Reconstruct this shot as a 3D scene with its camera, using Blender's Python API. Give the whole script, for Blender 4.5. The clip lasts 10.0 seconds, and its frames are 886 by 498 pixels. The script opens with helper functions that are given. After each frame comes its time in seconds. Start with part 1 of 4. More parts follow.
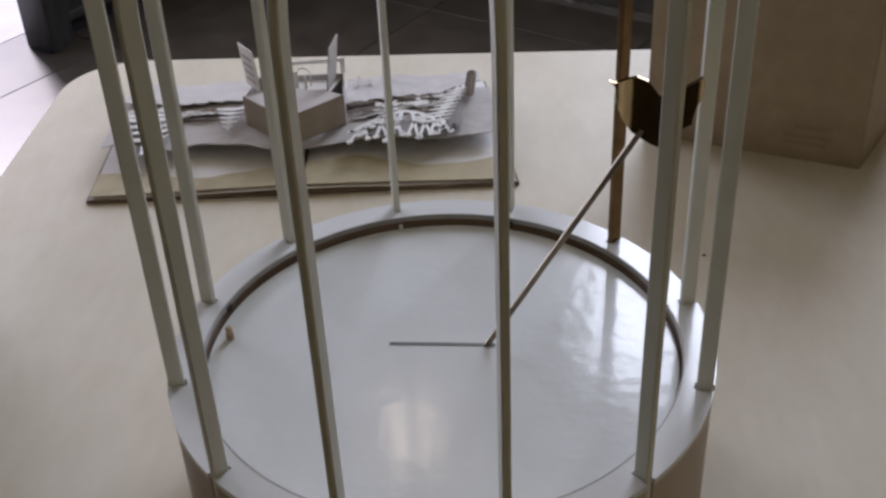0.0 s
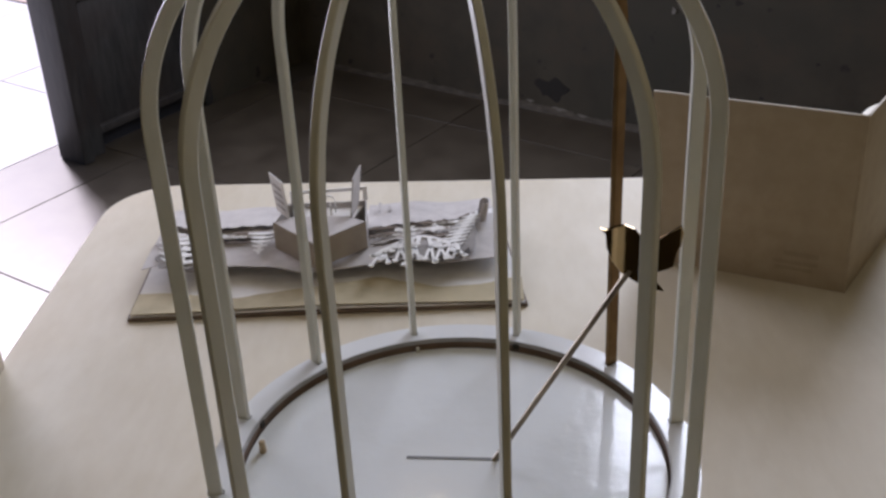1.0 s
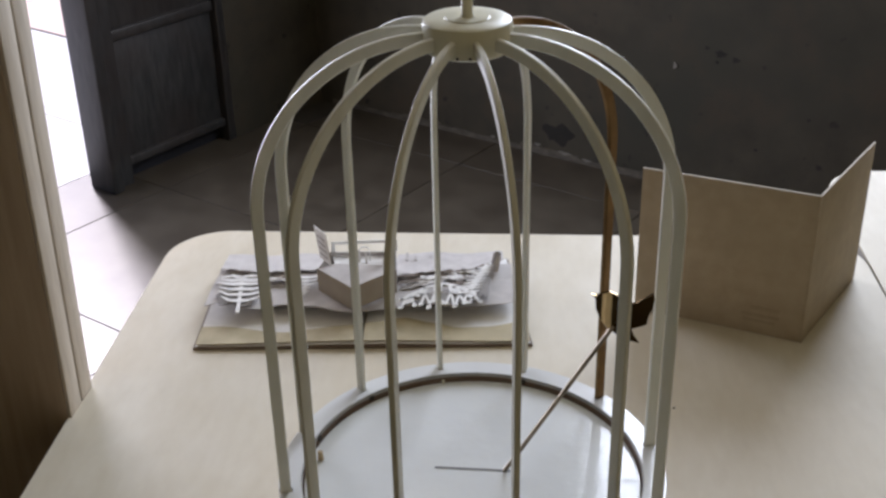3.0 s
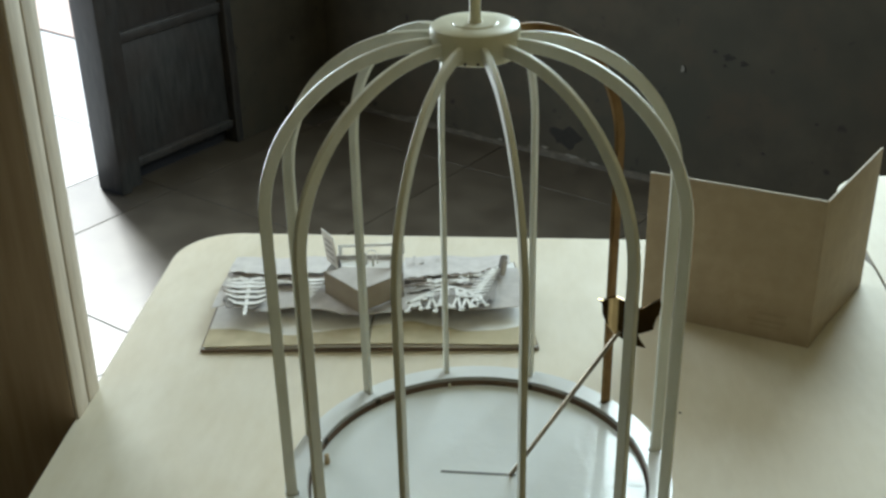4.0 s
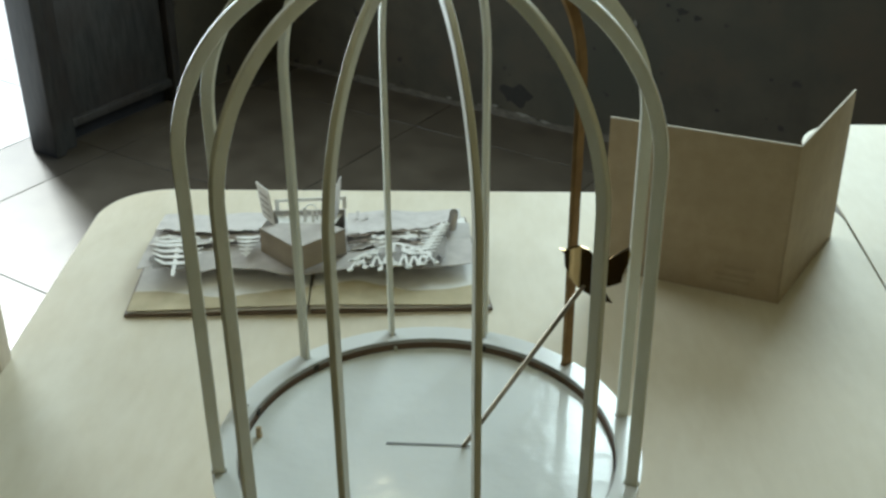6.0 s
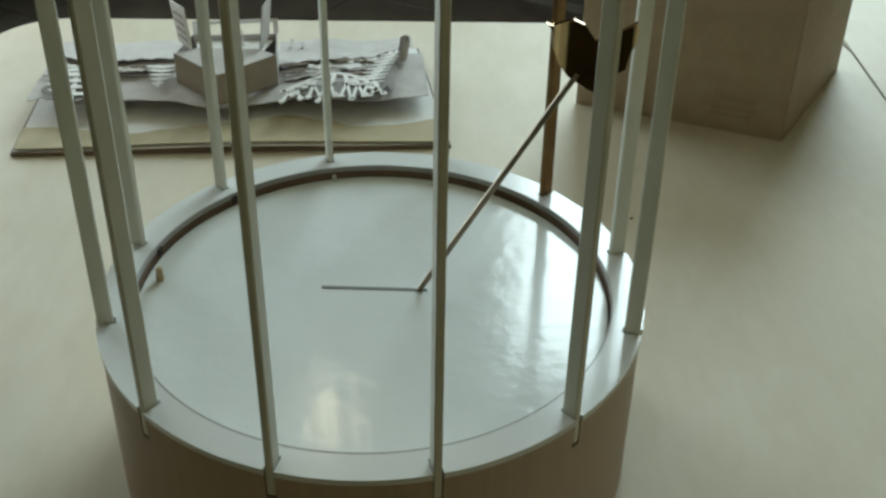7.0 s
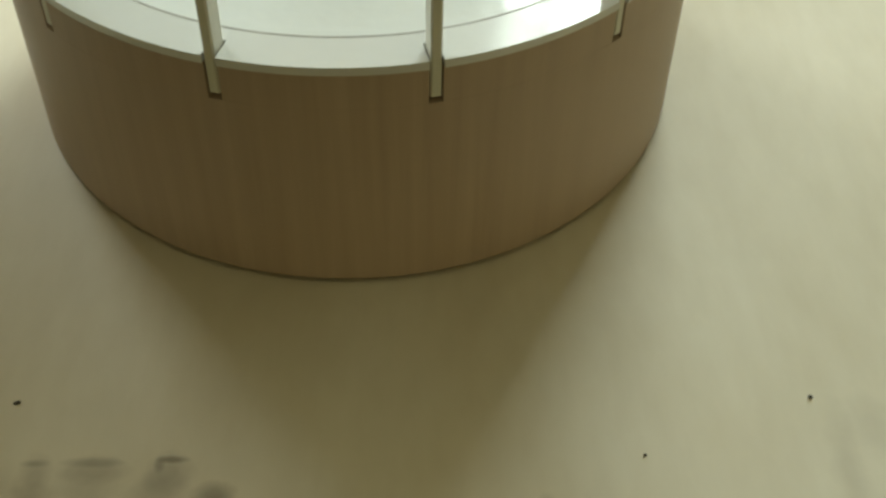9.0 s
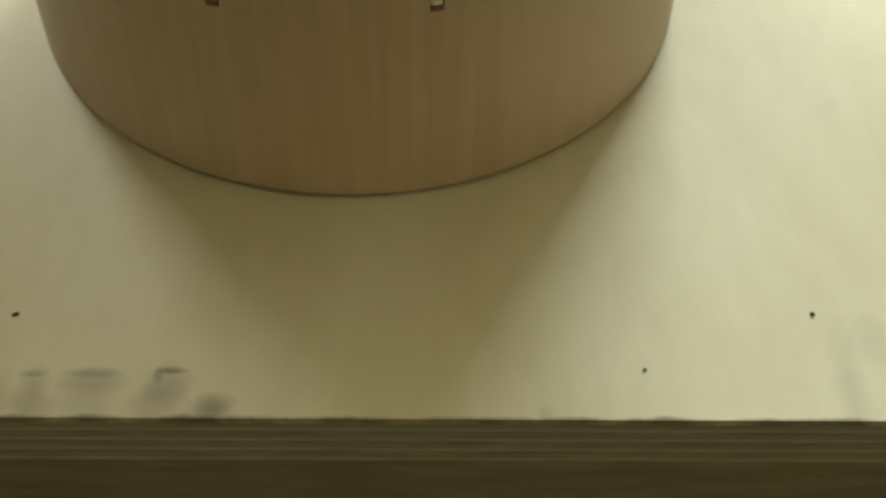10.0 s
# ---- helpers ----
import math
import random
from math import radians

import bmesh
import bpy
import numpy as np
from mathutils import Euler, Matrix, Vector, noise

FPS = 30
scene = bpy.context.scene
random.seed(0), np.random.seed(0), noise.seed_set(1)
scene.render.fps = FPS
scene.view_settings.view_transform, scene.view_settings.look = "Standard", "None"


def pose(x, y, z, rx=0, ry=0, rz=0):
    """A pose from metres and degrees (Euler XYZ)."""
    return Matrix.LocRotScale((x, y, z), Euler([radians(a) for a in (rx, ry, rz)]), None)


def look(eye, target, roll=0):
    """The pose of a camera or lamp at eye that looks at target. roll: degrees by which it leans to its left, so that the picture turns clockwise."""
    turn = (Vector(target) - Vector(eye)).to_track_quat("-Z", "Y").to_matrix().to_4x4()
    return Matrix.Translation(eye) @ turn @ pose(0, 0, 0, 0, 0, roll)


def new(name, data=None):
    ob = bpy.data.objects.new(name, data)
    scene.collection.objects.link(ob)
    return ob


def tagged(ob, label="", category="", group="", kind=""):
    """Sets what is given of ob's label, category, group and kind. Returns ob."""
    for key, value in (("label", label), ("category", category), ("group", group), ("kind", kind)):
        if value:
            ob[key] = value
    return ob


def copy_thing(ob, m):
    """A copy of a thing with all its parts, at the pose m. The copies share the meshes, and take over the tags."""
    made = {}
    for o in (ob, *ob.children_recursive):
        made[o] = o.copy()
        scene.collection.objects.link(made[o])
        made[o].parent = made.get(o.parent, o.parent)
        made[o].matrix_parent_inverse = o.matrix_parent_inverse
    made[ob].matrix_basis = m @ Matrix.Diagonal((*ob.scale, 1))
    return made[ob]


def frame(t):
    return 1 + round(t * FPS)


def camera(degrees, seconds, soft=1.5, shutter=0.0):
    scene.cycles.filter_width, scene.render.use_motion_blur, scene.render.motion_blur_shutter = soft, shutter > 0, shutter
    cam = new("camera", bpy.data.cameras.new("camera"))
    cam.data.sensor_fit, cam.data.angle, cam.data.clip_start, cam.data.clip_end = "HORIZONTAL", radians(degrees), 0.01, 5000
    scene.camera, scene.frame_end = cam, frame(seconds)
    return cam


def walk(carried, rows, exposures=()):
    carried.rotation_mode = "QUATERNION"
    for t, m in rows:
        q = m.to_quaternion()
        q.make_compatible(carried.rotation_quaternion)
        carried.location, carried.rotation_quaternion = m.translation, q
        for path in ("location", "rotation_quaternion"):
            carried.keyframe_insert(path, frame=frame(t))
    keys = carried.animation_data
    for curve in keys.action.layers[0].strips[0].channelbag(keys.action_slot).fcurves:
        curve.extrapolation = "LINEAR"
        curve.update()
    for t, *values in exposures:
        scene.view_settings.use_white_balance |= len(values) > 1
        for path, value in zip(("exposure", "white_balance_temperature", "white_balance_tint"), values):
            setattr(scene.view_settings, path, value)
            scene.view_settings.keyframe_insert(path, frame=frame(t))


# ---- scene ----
cam = camera(42.2, 10.0, soft=2.7)
EXPOSURES = ((0.0, 0.06, 6450, 30), (1.0, 0.23, 6500, 31), (2.7, 0.42, 6500, 31), (3.6, 0.56, 6550, 9), (5.2, 0.54, 6550, 1), (6.5, 0.41, 6500, 1), (7.5, 0.13, 6700, 1), (8.3, 0.55, 7050, 0), (9.2, 1.14, 7850, 2), (10.0, 1.46, 8050, 2))
PATH = [
    (0, (0.045, -0.435, 1.192), (-0.114, 1.219, 0.077), -2.7),
    (0.5, (0.046, -0.456, 1.217), (-0.126, 1.255, 0.195), -2.8),
    (1, (0.053, -0.485, 1.239), (-0.137, 1.259, 0.278), -2.8),
    (1.5, (0.055, -0.517, 1.262), (-0.135, 1.234, 0.316), -2.3),
    (2, (0.056, -0.567, 1.299), (-0.131, 1.185, 0.353), -1.8),
    (2.5, (0.053, -0.624, 1.332), (-0.136, 1.139, 0.406), -1.4),
    (4, (0.053, -0.626, 1.339), (-0.155, 1.14, 0.424), -1.2),
    (4.5, (0.047, -0.619, 1.337), (-0.157, 1.142, 0.411), -1.0),
    (5, (0.041, -0.608, 1.331), (-0.136, 1.148, 0.388), -0.8),
    (6.5, (0.052, -0.51, 1.243), (-0.029, 1.208, 0.222), -0.0),
    (7, (0.041, -0.451, 1.174), (0.014, 1.202, 0.049), 1.0),
    (7.5, (0.036, -0.415, 1.114), (0.048, 1.163, -0.114), 2.2),
    (8, (0.039, -0.398, 1.086), (0.052, 1.092, -0.249), 2.0),
    (8.5, (0.037, -0.395, 1.065), (0.055, 1.037, -0.331), 1.9),
    (9, (0.04, -0.398, 1.052), (0.032, 0.977, -0.4), 1.3),
    (9.5, (0.042, -0.401, 1.046), (0.023, 0.928, -0.448), 1.2),
    (10, (0.042, -0.403, 1.043), (0.027, 0.9, -0.474), 1.4),
]
walk(cam, [(t, look(eye, target, roll)) for t, eye, target, roll in PATH], EXPOSURES)

# ---- light ----
world = bpy.data.worlds.new("sky_world")
scene.world = world
world.use_nodes = True
wn = world.node_tree
wn.nodes.clear()
w_out = wn.nodes.new("ShaderNodeOutputWorld")
w_bg = wn.nodes.new("ShaderNodeBackground")
w_sky = wn.nodes.new("ShaderNodeTexSky")
w_sky.sky_type = "NISHITA"
w_sky.sun_disc = False
w_sky.sun_elevation = radians(42)
w_sky.sun_rotation = radians(-34)
w_bg.inputs["Strength"].default_value = 0.12
wn.links.new(w_sky.outputs[0], w_bg.inputs[0])
wn.links.new(w_bg.outputs[0], w_out.inputs[0])

# room frame: p runs along the back wall, q points through it
CORNER = Vector((-0.755, 3.02, 0.0))
ROOM_TURN = -30.0
E1 = Vector((math.cos(radians(ROOM_TURN)), math.sin(radians(ROOM_TURN)), 0))
E2 = Vector((-E1.y, E1.x, 0))
ROOM = Matrix.Translation(CORNER) @ Matrix.Rotation(radians(ROOM_TURN), 4, "Z")


def room(p, q, z):
    return CORNER + E1 * p + E2 * q + Vector((0, 0, z))


sun = new("sun", bpy.data.lights.new("sun", "SUN"))
sun.data.energy = 5.0
sun.data.angle = radians(9)
sun.data.color = (0.93, 0.965, 1.0)
sun_way = Vector((math.sin(radians(34)) * math.cos(radians(42)), -math.cos(radians(34)) * math.cos(radians(42)), -math.sin(radians(42))))
sun.matrix_world = look((-4, 6, 6), Vector((-4, 6, 6)) + sun_way)

WIN_P0, WIN_P1, WIN_Z0, WIN_Z1 = 1.05, 2.2, 0.95, 2.95
window_light = new("window_daylight", bpy.data.lights.new("window_daylight", "AREA"))
window_light.data.shape = "RECTANGLE"
window_light.data.size, window_light.data.size_y = WIN_P1 - WIN_P0 - 0.1, WIN_Z1 - WIN_Z0 - 0.1
window_light.data.energy = 52
window_light.data.color = (0.77, 0.93, 1.0)
wl = room((WIN_P0 + WIN_P1) / 2, 0.05, (WIN_Z0 + WIN_Z1) / 2)
window_light.matrix_world = look(wl, wl - E2)

door_light = new("doorway_daylight", bpy.data.lights.new("doorway_daylight", "AREA"))
door_light.data.shape = "RECTANGLE"
door_light.data.size, door_light.data.size_y = 0.85, 1.85
door_light.data.energy = 29
door_light.data.color = (0.80, 0.92, 1.0)
dl = room(0.026, -1.4, 1.32)
door_light.matrix_world = look(dl, dl + E1)

# ---- materials ----


def nodes_of(name):
    m = bpy.data.materials.new(name)
    m.use_nodes = True
    nt = m.node_tree
    return m, nt, nt.nodes["Principled BSDF"]


def coords(nt, scale=(1, 1, 1)):
    tc = nt.nodes.new("ShaderNodeTexCoord")
    mp = nt.nodes.new("ShaderNodeMapping")
    mp.inputs["Scale"].default_value = scale
    nt.links.new(tc.outputs["Object"], mp.inputs["Vector"])
    return mp.outputs[0]


def noise_ramp(nt, vec, scale, lo, hi, c0, c1, detail=5.0, rough=0.55):
    n = nt.nodes.new("ShaderNodeTexNoise")
    n.inputs["Scale"].default_value = scale
    n.inputs["Detail"].default_value = detail
    n.inputs["Roughness"].default_value = rough
    nt.links.new(vec, n.inputs["Vector"])
    r = nt.nodes.new("ShaderNodeValToRGB")
    r.color_ramp.elements[0].position, r.color_ramp.elements[1].position = lo, hi
    r.color_ramp.elements[0].color, r.color_ramp.elements[1].color = (*c0, 1), (*c1, 1)
    nt.links.new(n.outputs["Fac"], r.inputs[0])
    return r.outputs[0], n.outputs["Fac"]


def mixed(nt, a, b, fac, kind="MIX"):
    mx = nt.nodes.new("ShaderNodeMix")
    mx.data_type, mx.blend_type = "RGBA", kind
    sockets = [s for s in mx.inputs if s.type == "RGBA"]
    if hasattr(fac, "links"):
        nt.links.new(fac, mx.inputs[0])
    else:
        mx.inputs[0].default_value = fac
    for value, socket in ((a, sockets[0]), (b, sockets[1])):
        if hasattr(value, "links"):
            nt.links.new(value, socket)
        else:
            socket.default_value = (*value, 1)
    return [s for s in mx.outputs if s.type == "RGBA"][0]


def bumped(nt, bsdf, height, strength, distance=0.001):
    b = nt.nodes.new("ShaderNodeBump")
    b.inputs["Strength"].default_value = strength
    b.inputs["Distance"].default_value = distance
    nt.links.new(height, b.inputs["Height"])
    nt.links.new(b.outputs[0], bsdf.inputs["Normal"])


def surface(name, c0, c1, scale=20, stretch=(1, 1, 1), rough=0.6, metal=0.0, bump=0.1, big=None, spread=(0.35, 0.65), coat=0.0, bump_depth=0.001):
    """A plain two-scale material: fine grain, and broad blotches of the colour big."""
    m, nt, bsdf = nodes_of(name)
    vec = coords(nt, stretch)
    col, fac = noise_ramp(nt, vec, scale, spread[0], spread[1], c0, c1)
    if big:
        _, blot = noise_ramp(nt, coords(nt), scale * 0.12, 0.4, 0.7, (0, 0, 0), (1, 1, 1))
        r = nt.nodes.new("ShaderNodeMapRange")
        r.inputs[1].default_value, r.inputs[2].default_value = 0.45, 0.75
        nt.links.new(blot, r.inputs[0])
        col = mixed(nt, col, big, r.outputs[0])
    nt.links.new(col, bsdf.inputs["Base Color"])
    rr = nt.nodes.new("ShaderNodeMapRange")
    rr.inputs[3].default_value, rr.inputs[4].default_value = rough * 0.85, min(1.0, rough * 1.15)
    nt.links.new(fac, rr.inputs[0])
    nt.links.new(rr.outputs[0], bsdf.inputs["Roughness"])
    bsdf.inputs["Metallic"].default_value = metal
    bsdf.inputs["Coat Weight"].default_value = coat
    if bump:
        bumped(nt, bsdf, fac, bump, bump_depth)
    return m


def table_material():
    m, nt, bsdf = nodes_of("birch_top")
    vec = coords(nt, (3.0, 1, 1))
    col, fac = noise_ramp(nt, vec, 45, 0.3, 0.75, (0.64, 0.58, 0.465), (0.70, 0.645, 0.53))
    blot, bf = noise_ramp(nt, coords(nt, (2.2, 1, 1)), 6.0, 0.4, 0.7, (0.575, 0.505, 0.375), (0.745, 0.70, 0.60))
    col = mixed(nt, col, blot, 0.5)
    # worn grey marks and grubby smudges near the front rim
    tc = nt.nodes.new("ShaderNodeTexCoord")
    warp = nt.nodes.new("ShaderNodeTexNoise")
    warp.inputs["Scale"].default_value = 90
    nt.links.new(tc.outputs["Object"], warp.inputs["Vector"])
    for x, y, rx, ry, amount in SMUDGES:
        off = nt.nodes.new("ShaderNodeVectorMath")
        off.operation = "SUBTRACT"
        nt.links.new(tc.outputs["Object"], off.inputs[0])
        off.inputs[1].default_value = (x, y, 0)
        sc = nt.nodes.new("ShaderNodeVectorMath")
        sc.operation = "MULTIPLY"
        nt.links.new(off.outputs[0], sc.inputs[0])
        sc.inputs[1].default_value = (1 / rx, 1 / ry, 0)
        ln = nt.nodes.new("ShaderNodeVectorMath")
        ln.operation = "LENGTH"
        nt.links.new(sc.outputs[0], ln.inputs[0])
        ad = nt.nodes.new("ShaderNodeMath")
        ad.operation = "ADD"
        nt.links.new(ln.outputs["Value"], ad.inputs[0])
        nt.links.new(warp.outputs["Fac"], ad.inputs[1])
        r = nt.nodes.new("ShaderNodeMapRange")
        r.inputs[1].default_value, r.inputs[2].default_value = 0.8, 1.7
        r.inputs[3].default_value, r.inputs[4].default_value = amount, 0.0
        nt.links.new(ad.outputs[0], r.inputs[0])
        col = mixed(nt, col, (0.13, 0.10, 0.07), r.outputs[0])
    # chipped, darkened rim along the front edge
    sep = nt.nodes.new("ShaderNodeSeparateXYZ")
    nt.links.new(tc.outputs["Object"], sep.inputs[0])
    ragged = nt.nodes.new("ShaderNodeTexNoise")
    ragged.inputs["Scale"].default_value, ragged.inputs["Detail"].default_value = 55, 6
    nt.links.new(tc.outputs["Object"], ragged.inputs["Vector"])
    edge = nt.nodes.new("ShaderNodeMath")
    edge.operation = "MULTIPLY_ADD"
    nt.links.new(ragged.outputs["Fac"], edge.inputs[0])
    edge.inputs[1].default_value = -0.0055
    nt.links.new(sep.outputs["Y"], edge.inputs[2])
    rim = nt.nodes.new("ShaderNodeMapRange")
    rim.inputs[1].default_value, rim.inputs[2].default_value = -TABLE_SIDE / 2 - 0.0030, -TABLE_SIDE / 2 - 0.0016
    rim.inputs[3].default_value, rim.inputs[4].default_value = 0.75, 0.0
    nt.links.new(edge.outputs[0], rim.inputs[0])
    col = mixed(nt, col, (0.10, 0.075, 0.05), rim.outputs[0])
    nt.links.new(col, bsdf.inputs["Base Color"])
    rr = nt.nodes.new("ShaderNodeMapRange")
    rr.inputs[3].default_value, rr.inputs[4].default_value = 0.5, 0.64
    nt.links.new(bf, rr.inputs[0])
    nt.links.new(rr.outputs[0], bsdf.inputs["Roughness"])
    bsdf.inputs["Specular IOR Level"].default_value = 0.3
    bumped(nt, bsdf, fac, 0.1, 0.0004)
    return m


def gloss_paint(name, colour, rough, wave=0.25):
    m, nt, bsdf = nodes_of(name)
    col, fac = noise_ramp(nt, coords(nt), 30, 0.3, 0.7, tuple(c * 0.95 for c in colour), colour)
    nt.links.new(col, bsdf.inputs["Base Color"])
    bsdf.inputs["Roughness"].default_value = rough
    bsdf.inputs["Coat Weight"].default_value, bsdf.inputs["Coat Roughness"].default_value = 0.42, rough * 0.9
    _, broad = noise_ramp(nt, coords(nt), 75, 0.3, 0.7, (0, 0, 0), (1, 1, 1), detail=2.5)
    bumped(nt, bsdf, broad, wave, 0.0006)
    return m


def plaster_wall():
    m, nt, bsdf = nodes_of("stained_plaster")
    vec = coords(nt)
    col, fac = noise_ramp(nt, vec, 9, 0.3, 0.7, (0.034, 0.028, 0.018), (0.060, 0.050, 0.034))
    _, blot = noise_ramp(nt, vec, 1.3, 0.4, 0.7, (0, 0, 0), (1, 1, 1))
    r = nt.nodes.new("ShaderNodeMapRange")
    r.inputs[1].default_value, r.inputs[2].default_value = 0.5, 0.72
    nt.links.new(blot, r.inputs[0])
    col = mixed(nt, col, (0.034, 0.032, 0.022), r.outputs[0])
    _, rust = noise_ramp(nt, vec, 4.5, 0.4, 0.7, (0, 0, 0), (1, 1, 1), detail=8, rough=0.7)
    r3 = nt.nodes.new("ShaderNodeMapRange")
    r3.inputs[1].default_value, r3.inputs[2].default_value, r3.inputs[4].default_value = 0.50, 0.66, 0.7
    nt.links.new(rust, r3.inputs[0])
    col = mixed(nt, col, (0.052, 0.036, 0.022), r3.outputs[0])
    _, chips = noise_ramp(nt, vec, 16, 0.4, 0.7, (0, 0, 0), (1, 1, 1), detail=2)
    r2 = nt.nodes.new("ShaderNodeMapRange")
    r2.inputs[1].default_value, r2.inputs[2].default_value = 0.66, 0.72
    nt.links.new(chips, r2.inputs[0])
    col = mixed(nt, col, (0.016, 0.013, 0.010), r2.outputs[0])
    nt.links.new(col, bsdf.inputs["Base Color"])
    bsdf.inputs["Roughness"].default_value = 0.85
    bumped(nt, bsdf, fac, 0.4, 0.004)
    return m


def emitter(name, colour, strength):
    m, nt, bsdf = nodes_of(name)
    bsdf.inputs["Emission Color"].default_value = (*colour, 1)
    bsdf.inputs["Emission Strength"].default_value = strength
    bsdf.inputs["Base Color"].default_value = (0.8, 0.75, 0.65, 1)
    return m


TOP = 0.75
TABLE_C, TABLE_TURN, TABLE_SIDE = Vector((0.014, 0.163, 0)), 2.0, 0.764
TABLE = Matrix.Translation(TABLE_C) @ Matrix.Rotation(radians(TABLE_TURN), 4, "Z")
SMUDGES = []
for wx, wy, rx, ry, amount in ((-0.0845, -0.2070, 0.0030, 0.0010, 0.38), (-0.0835, -0.2125, 0.0036, 0.0060, 0.30), (-0.0810, -0.2190, 0.0050, 0.0040, 0.24), (-0.0940, -0.2160, 0.0040, 0.0060, 0.12),
                               (-0.0660, -0.2060, 0.0070, 0.0012, 0.34), (-0.0655, -0.2090, 0.0080, 0.0035, 0.26), (-0.0670, -0.2160, 0.0085, 0.0060, 0.22),
                               (-0.0425, -0.2042, 0.0034, 0.0009, 0.62), (-0.0465, -0.2062, 0.0012, 0.0020, 0.42), (-0.0430, -0.2095, 0.0052, 0.0050, 0.34), (-0.0450, -0.2165, 0.0070, 0.0055, 0.30),
                               (-0.0285, -0.2160, 0.0046, 0.0030, 0.50), (-0.0290, -0.2200, 0.0060, 0.0030, 0.40), (0.166, -0.200, 0.004, 0.018, 0.16), (0.176, -0.185, 0.006, 0.010, 0.12), (0.072, -0.216, 0.002, 0.003, 0.2)):
    local = TABLE.inverted() @ Vector((wx, wy, 0))
    SMUDGES.append((local.x, local.y, rx * 1.4, ry * 1.4, amount))

M_TOP = table_material()
M_PLY_A = surface("ply_light", (0.34, 0.32, 0.285), (0.42, 0.40, 0.365), 40, (1, 8, 8), 0.7, bump=0.3)
M_PLY_B = surface("ply_dark", (0.25, 0.232, 0.205), (0.33, 0.31, 0.28), 40, (1, 8, 8), 0.75, bump=0.3)
M_WOOD_DARK = surface("apron_wood", (0.225, 0.195, 0.155), (0.30, 0.265, 0.215), 30, (1, 6, 6), 0.6, bump=0.2)
M_VENEER = surface("drum_veneer", (0.43, 0.325, 0.245), (0.52, 0.405, 0.31), 60, (3, 3, 0.1), 0.5, bump=0.12, big=(0.455, 0.35, 0.265), spread=(0.3, 0.7))
M_CORE = surface("drum_core", (0.16, 0.10, 0.07), (0.24, 0.16, 0.11), 40, (1, 1, 4), 0.7)
M_DISC = gloss_paint("white_gloss", (0.82, 0.845, 0.845), 0.13, 0.5)
M_RING = gloss_paint("white_gloss_ring", (0.78, 0.79, 0.79), 0.16, 0.15)
M_RIB = surface("cream_paint", (0.66, 0.65, 0.56), (0.74, 0.73, 0.65), 60, (1, 1, 0.3), 0.38, bump=0.06)
M_CAP = surface("cream_cap_paint", (0.72, 0.70, 0.56), (0.80, 0.78, 0.64), 60, rough=0.35, bump=0.05)
M_BRASS = surface("brass", (0.15, 0.085, 0.035), (0.23, 0.14, 0.06), 50, rough=0.36, metal=1.0, bump=0.03)
M_BRASS_ROD = surface("aged_brass", (0.20, 0.16, 0.115), (0.30, 0.245, 0.175), 70, rough=0.38, metal=1.0, bump=0.08)
M_BRASS_BIRD = surface("polished_brass", (0.30, 0.20, 0.10), (0.40, 0.28, 0.14), 40, rough=0.05, metal=1.0, bump=0.02)
M_DARK = surface("dark_slot", (0.10, 0.10, 0.10), (0.18, 0.18, 0.18), 60, rough=0.6)
M_PAPER = surface("white_paper", (0.74, 0.73, 0.71), (0.82, 0.81, 0.79), 70, rough=0.8, bump=0.08)
M_PAPER_GREY = surface("grey_paper", (0.42, 0.39, 0.375), (0.53, 0.50, 0.48), 60, rough=0.82, bump=0.1, big=(0.54, 0.51, 0.49))
M_PAPER_TAN = surface("tan_paper", (0.40, 0.34, 0.215), (0.52, 0.45, 0.30), 45, rough=0.82, bump=0.1, big=(0.45, 0.38, 0.235))
M_INK = surface("pale_ink", (0.40, 0.37, 0.35), (0.48, 0.45, 0.43), 60, rough=0.85)
# book cover colour, reused for the painted shade in the paper gaps
M_COVER_SLIT_SHADE = surface("cover_and_slit_shade", (0.11, 0.075, 0.05), (0.17, 0.12, 0.08), 50, rough=0.7)
M_CARD = surface("card_board", (0.37, 0.295, 0.205), (0.43, 0.35, 0.25), 50, rough=0.75, bump=0.1, big=(0.35, 0.28, 0.195))
M_CARD_INK = surface("card_print", (0.325, 0.26, 0.18), (0.375, 0.307, 0.215), 50, rough=0.75)
M_CARD_EDGE = surface("card_edge", (0.48, 0.42, 0.34), (0.57, 0.51, 0.42), 50, rough=0.8)
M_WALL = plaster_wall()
M_CEIL = surface("ceiling_bounce_paint", (0.46, 0.39, 0.25), (0.54, 0.47, 0.31), 6, rough=0.9)
M_DOOR = surface("dark_door_paint", (0.020, 0.020, 0.020), (0.048, 0.046, 0.044), 24, (3, 3, 0.6), 0.5, bump=0.3, big=(0.036, 0.024, 0.020))
M_GAP_SHADE = surface("gap_shade_black", (0.010, 0.011, 0.016), (0.018, 0.019, 0.026), 20, rough=0.7)
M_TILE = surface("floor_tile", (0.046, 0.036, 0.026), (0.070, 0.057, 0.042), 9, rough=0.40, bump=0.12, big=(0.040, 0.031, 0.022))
M_GROUT = surface("grout", (0.030, 0.024, 0.018), (0.045, 0.037, 0.029), 30, rough=0.9)
M_GROUND = surface("pale_paving", (0.57, 0.57, 0.565), (0.68, 0.68, 0.675), 5, rough=0.8, bump=0.1)
M_JOINT = surface("pale_joint", (0.46, 0.455, 0.445), (0.56, 0.555, 0.545), 12, rough=0.9)
M_PINK = surface("pink_paving", (0.58, 0.44, 0.38), (0.68, 0.53, 0.47), 6, rough=0.8, bump=0.1)
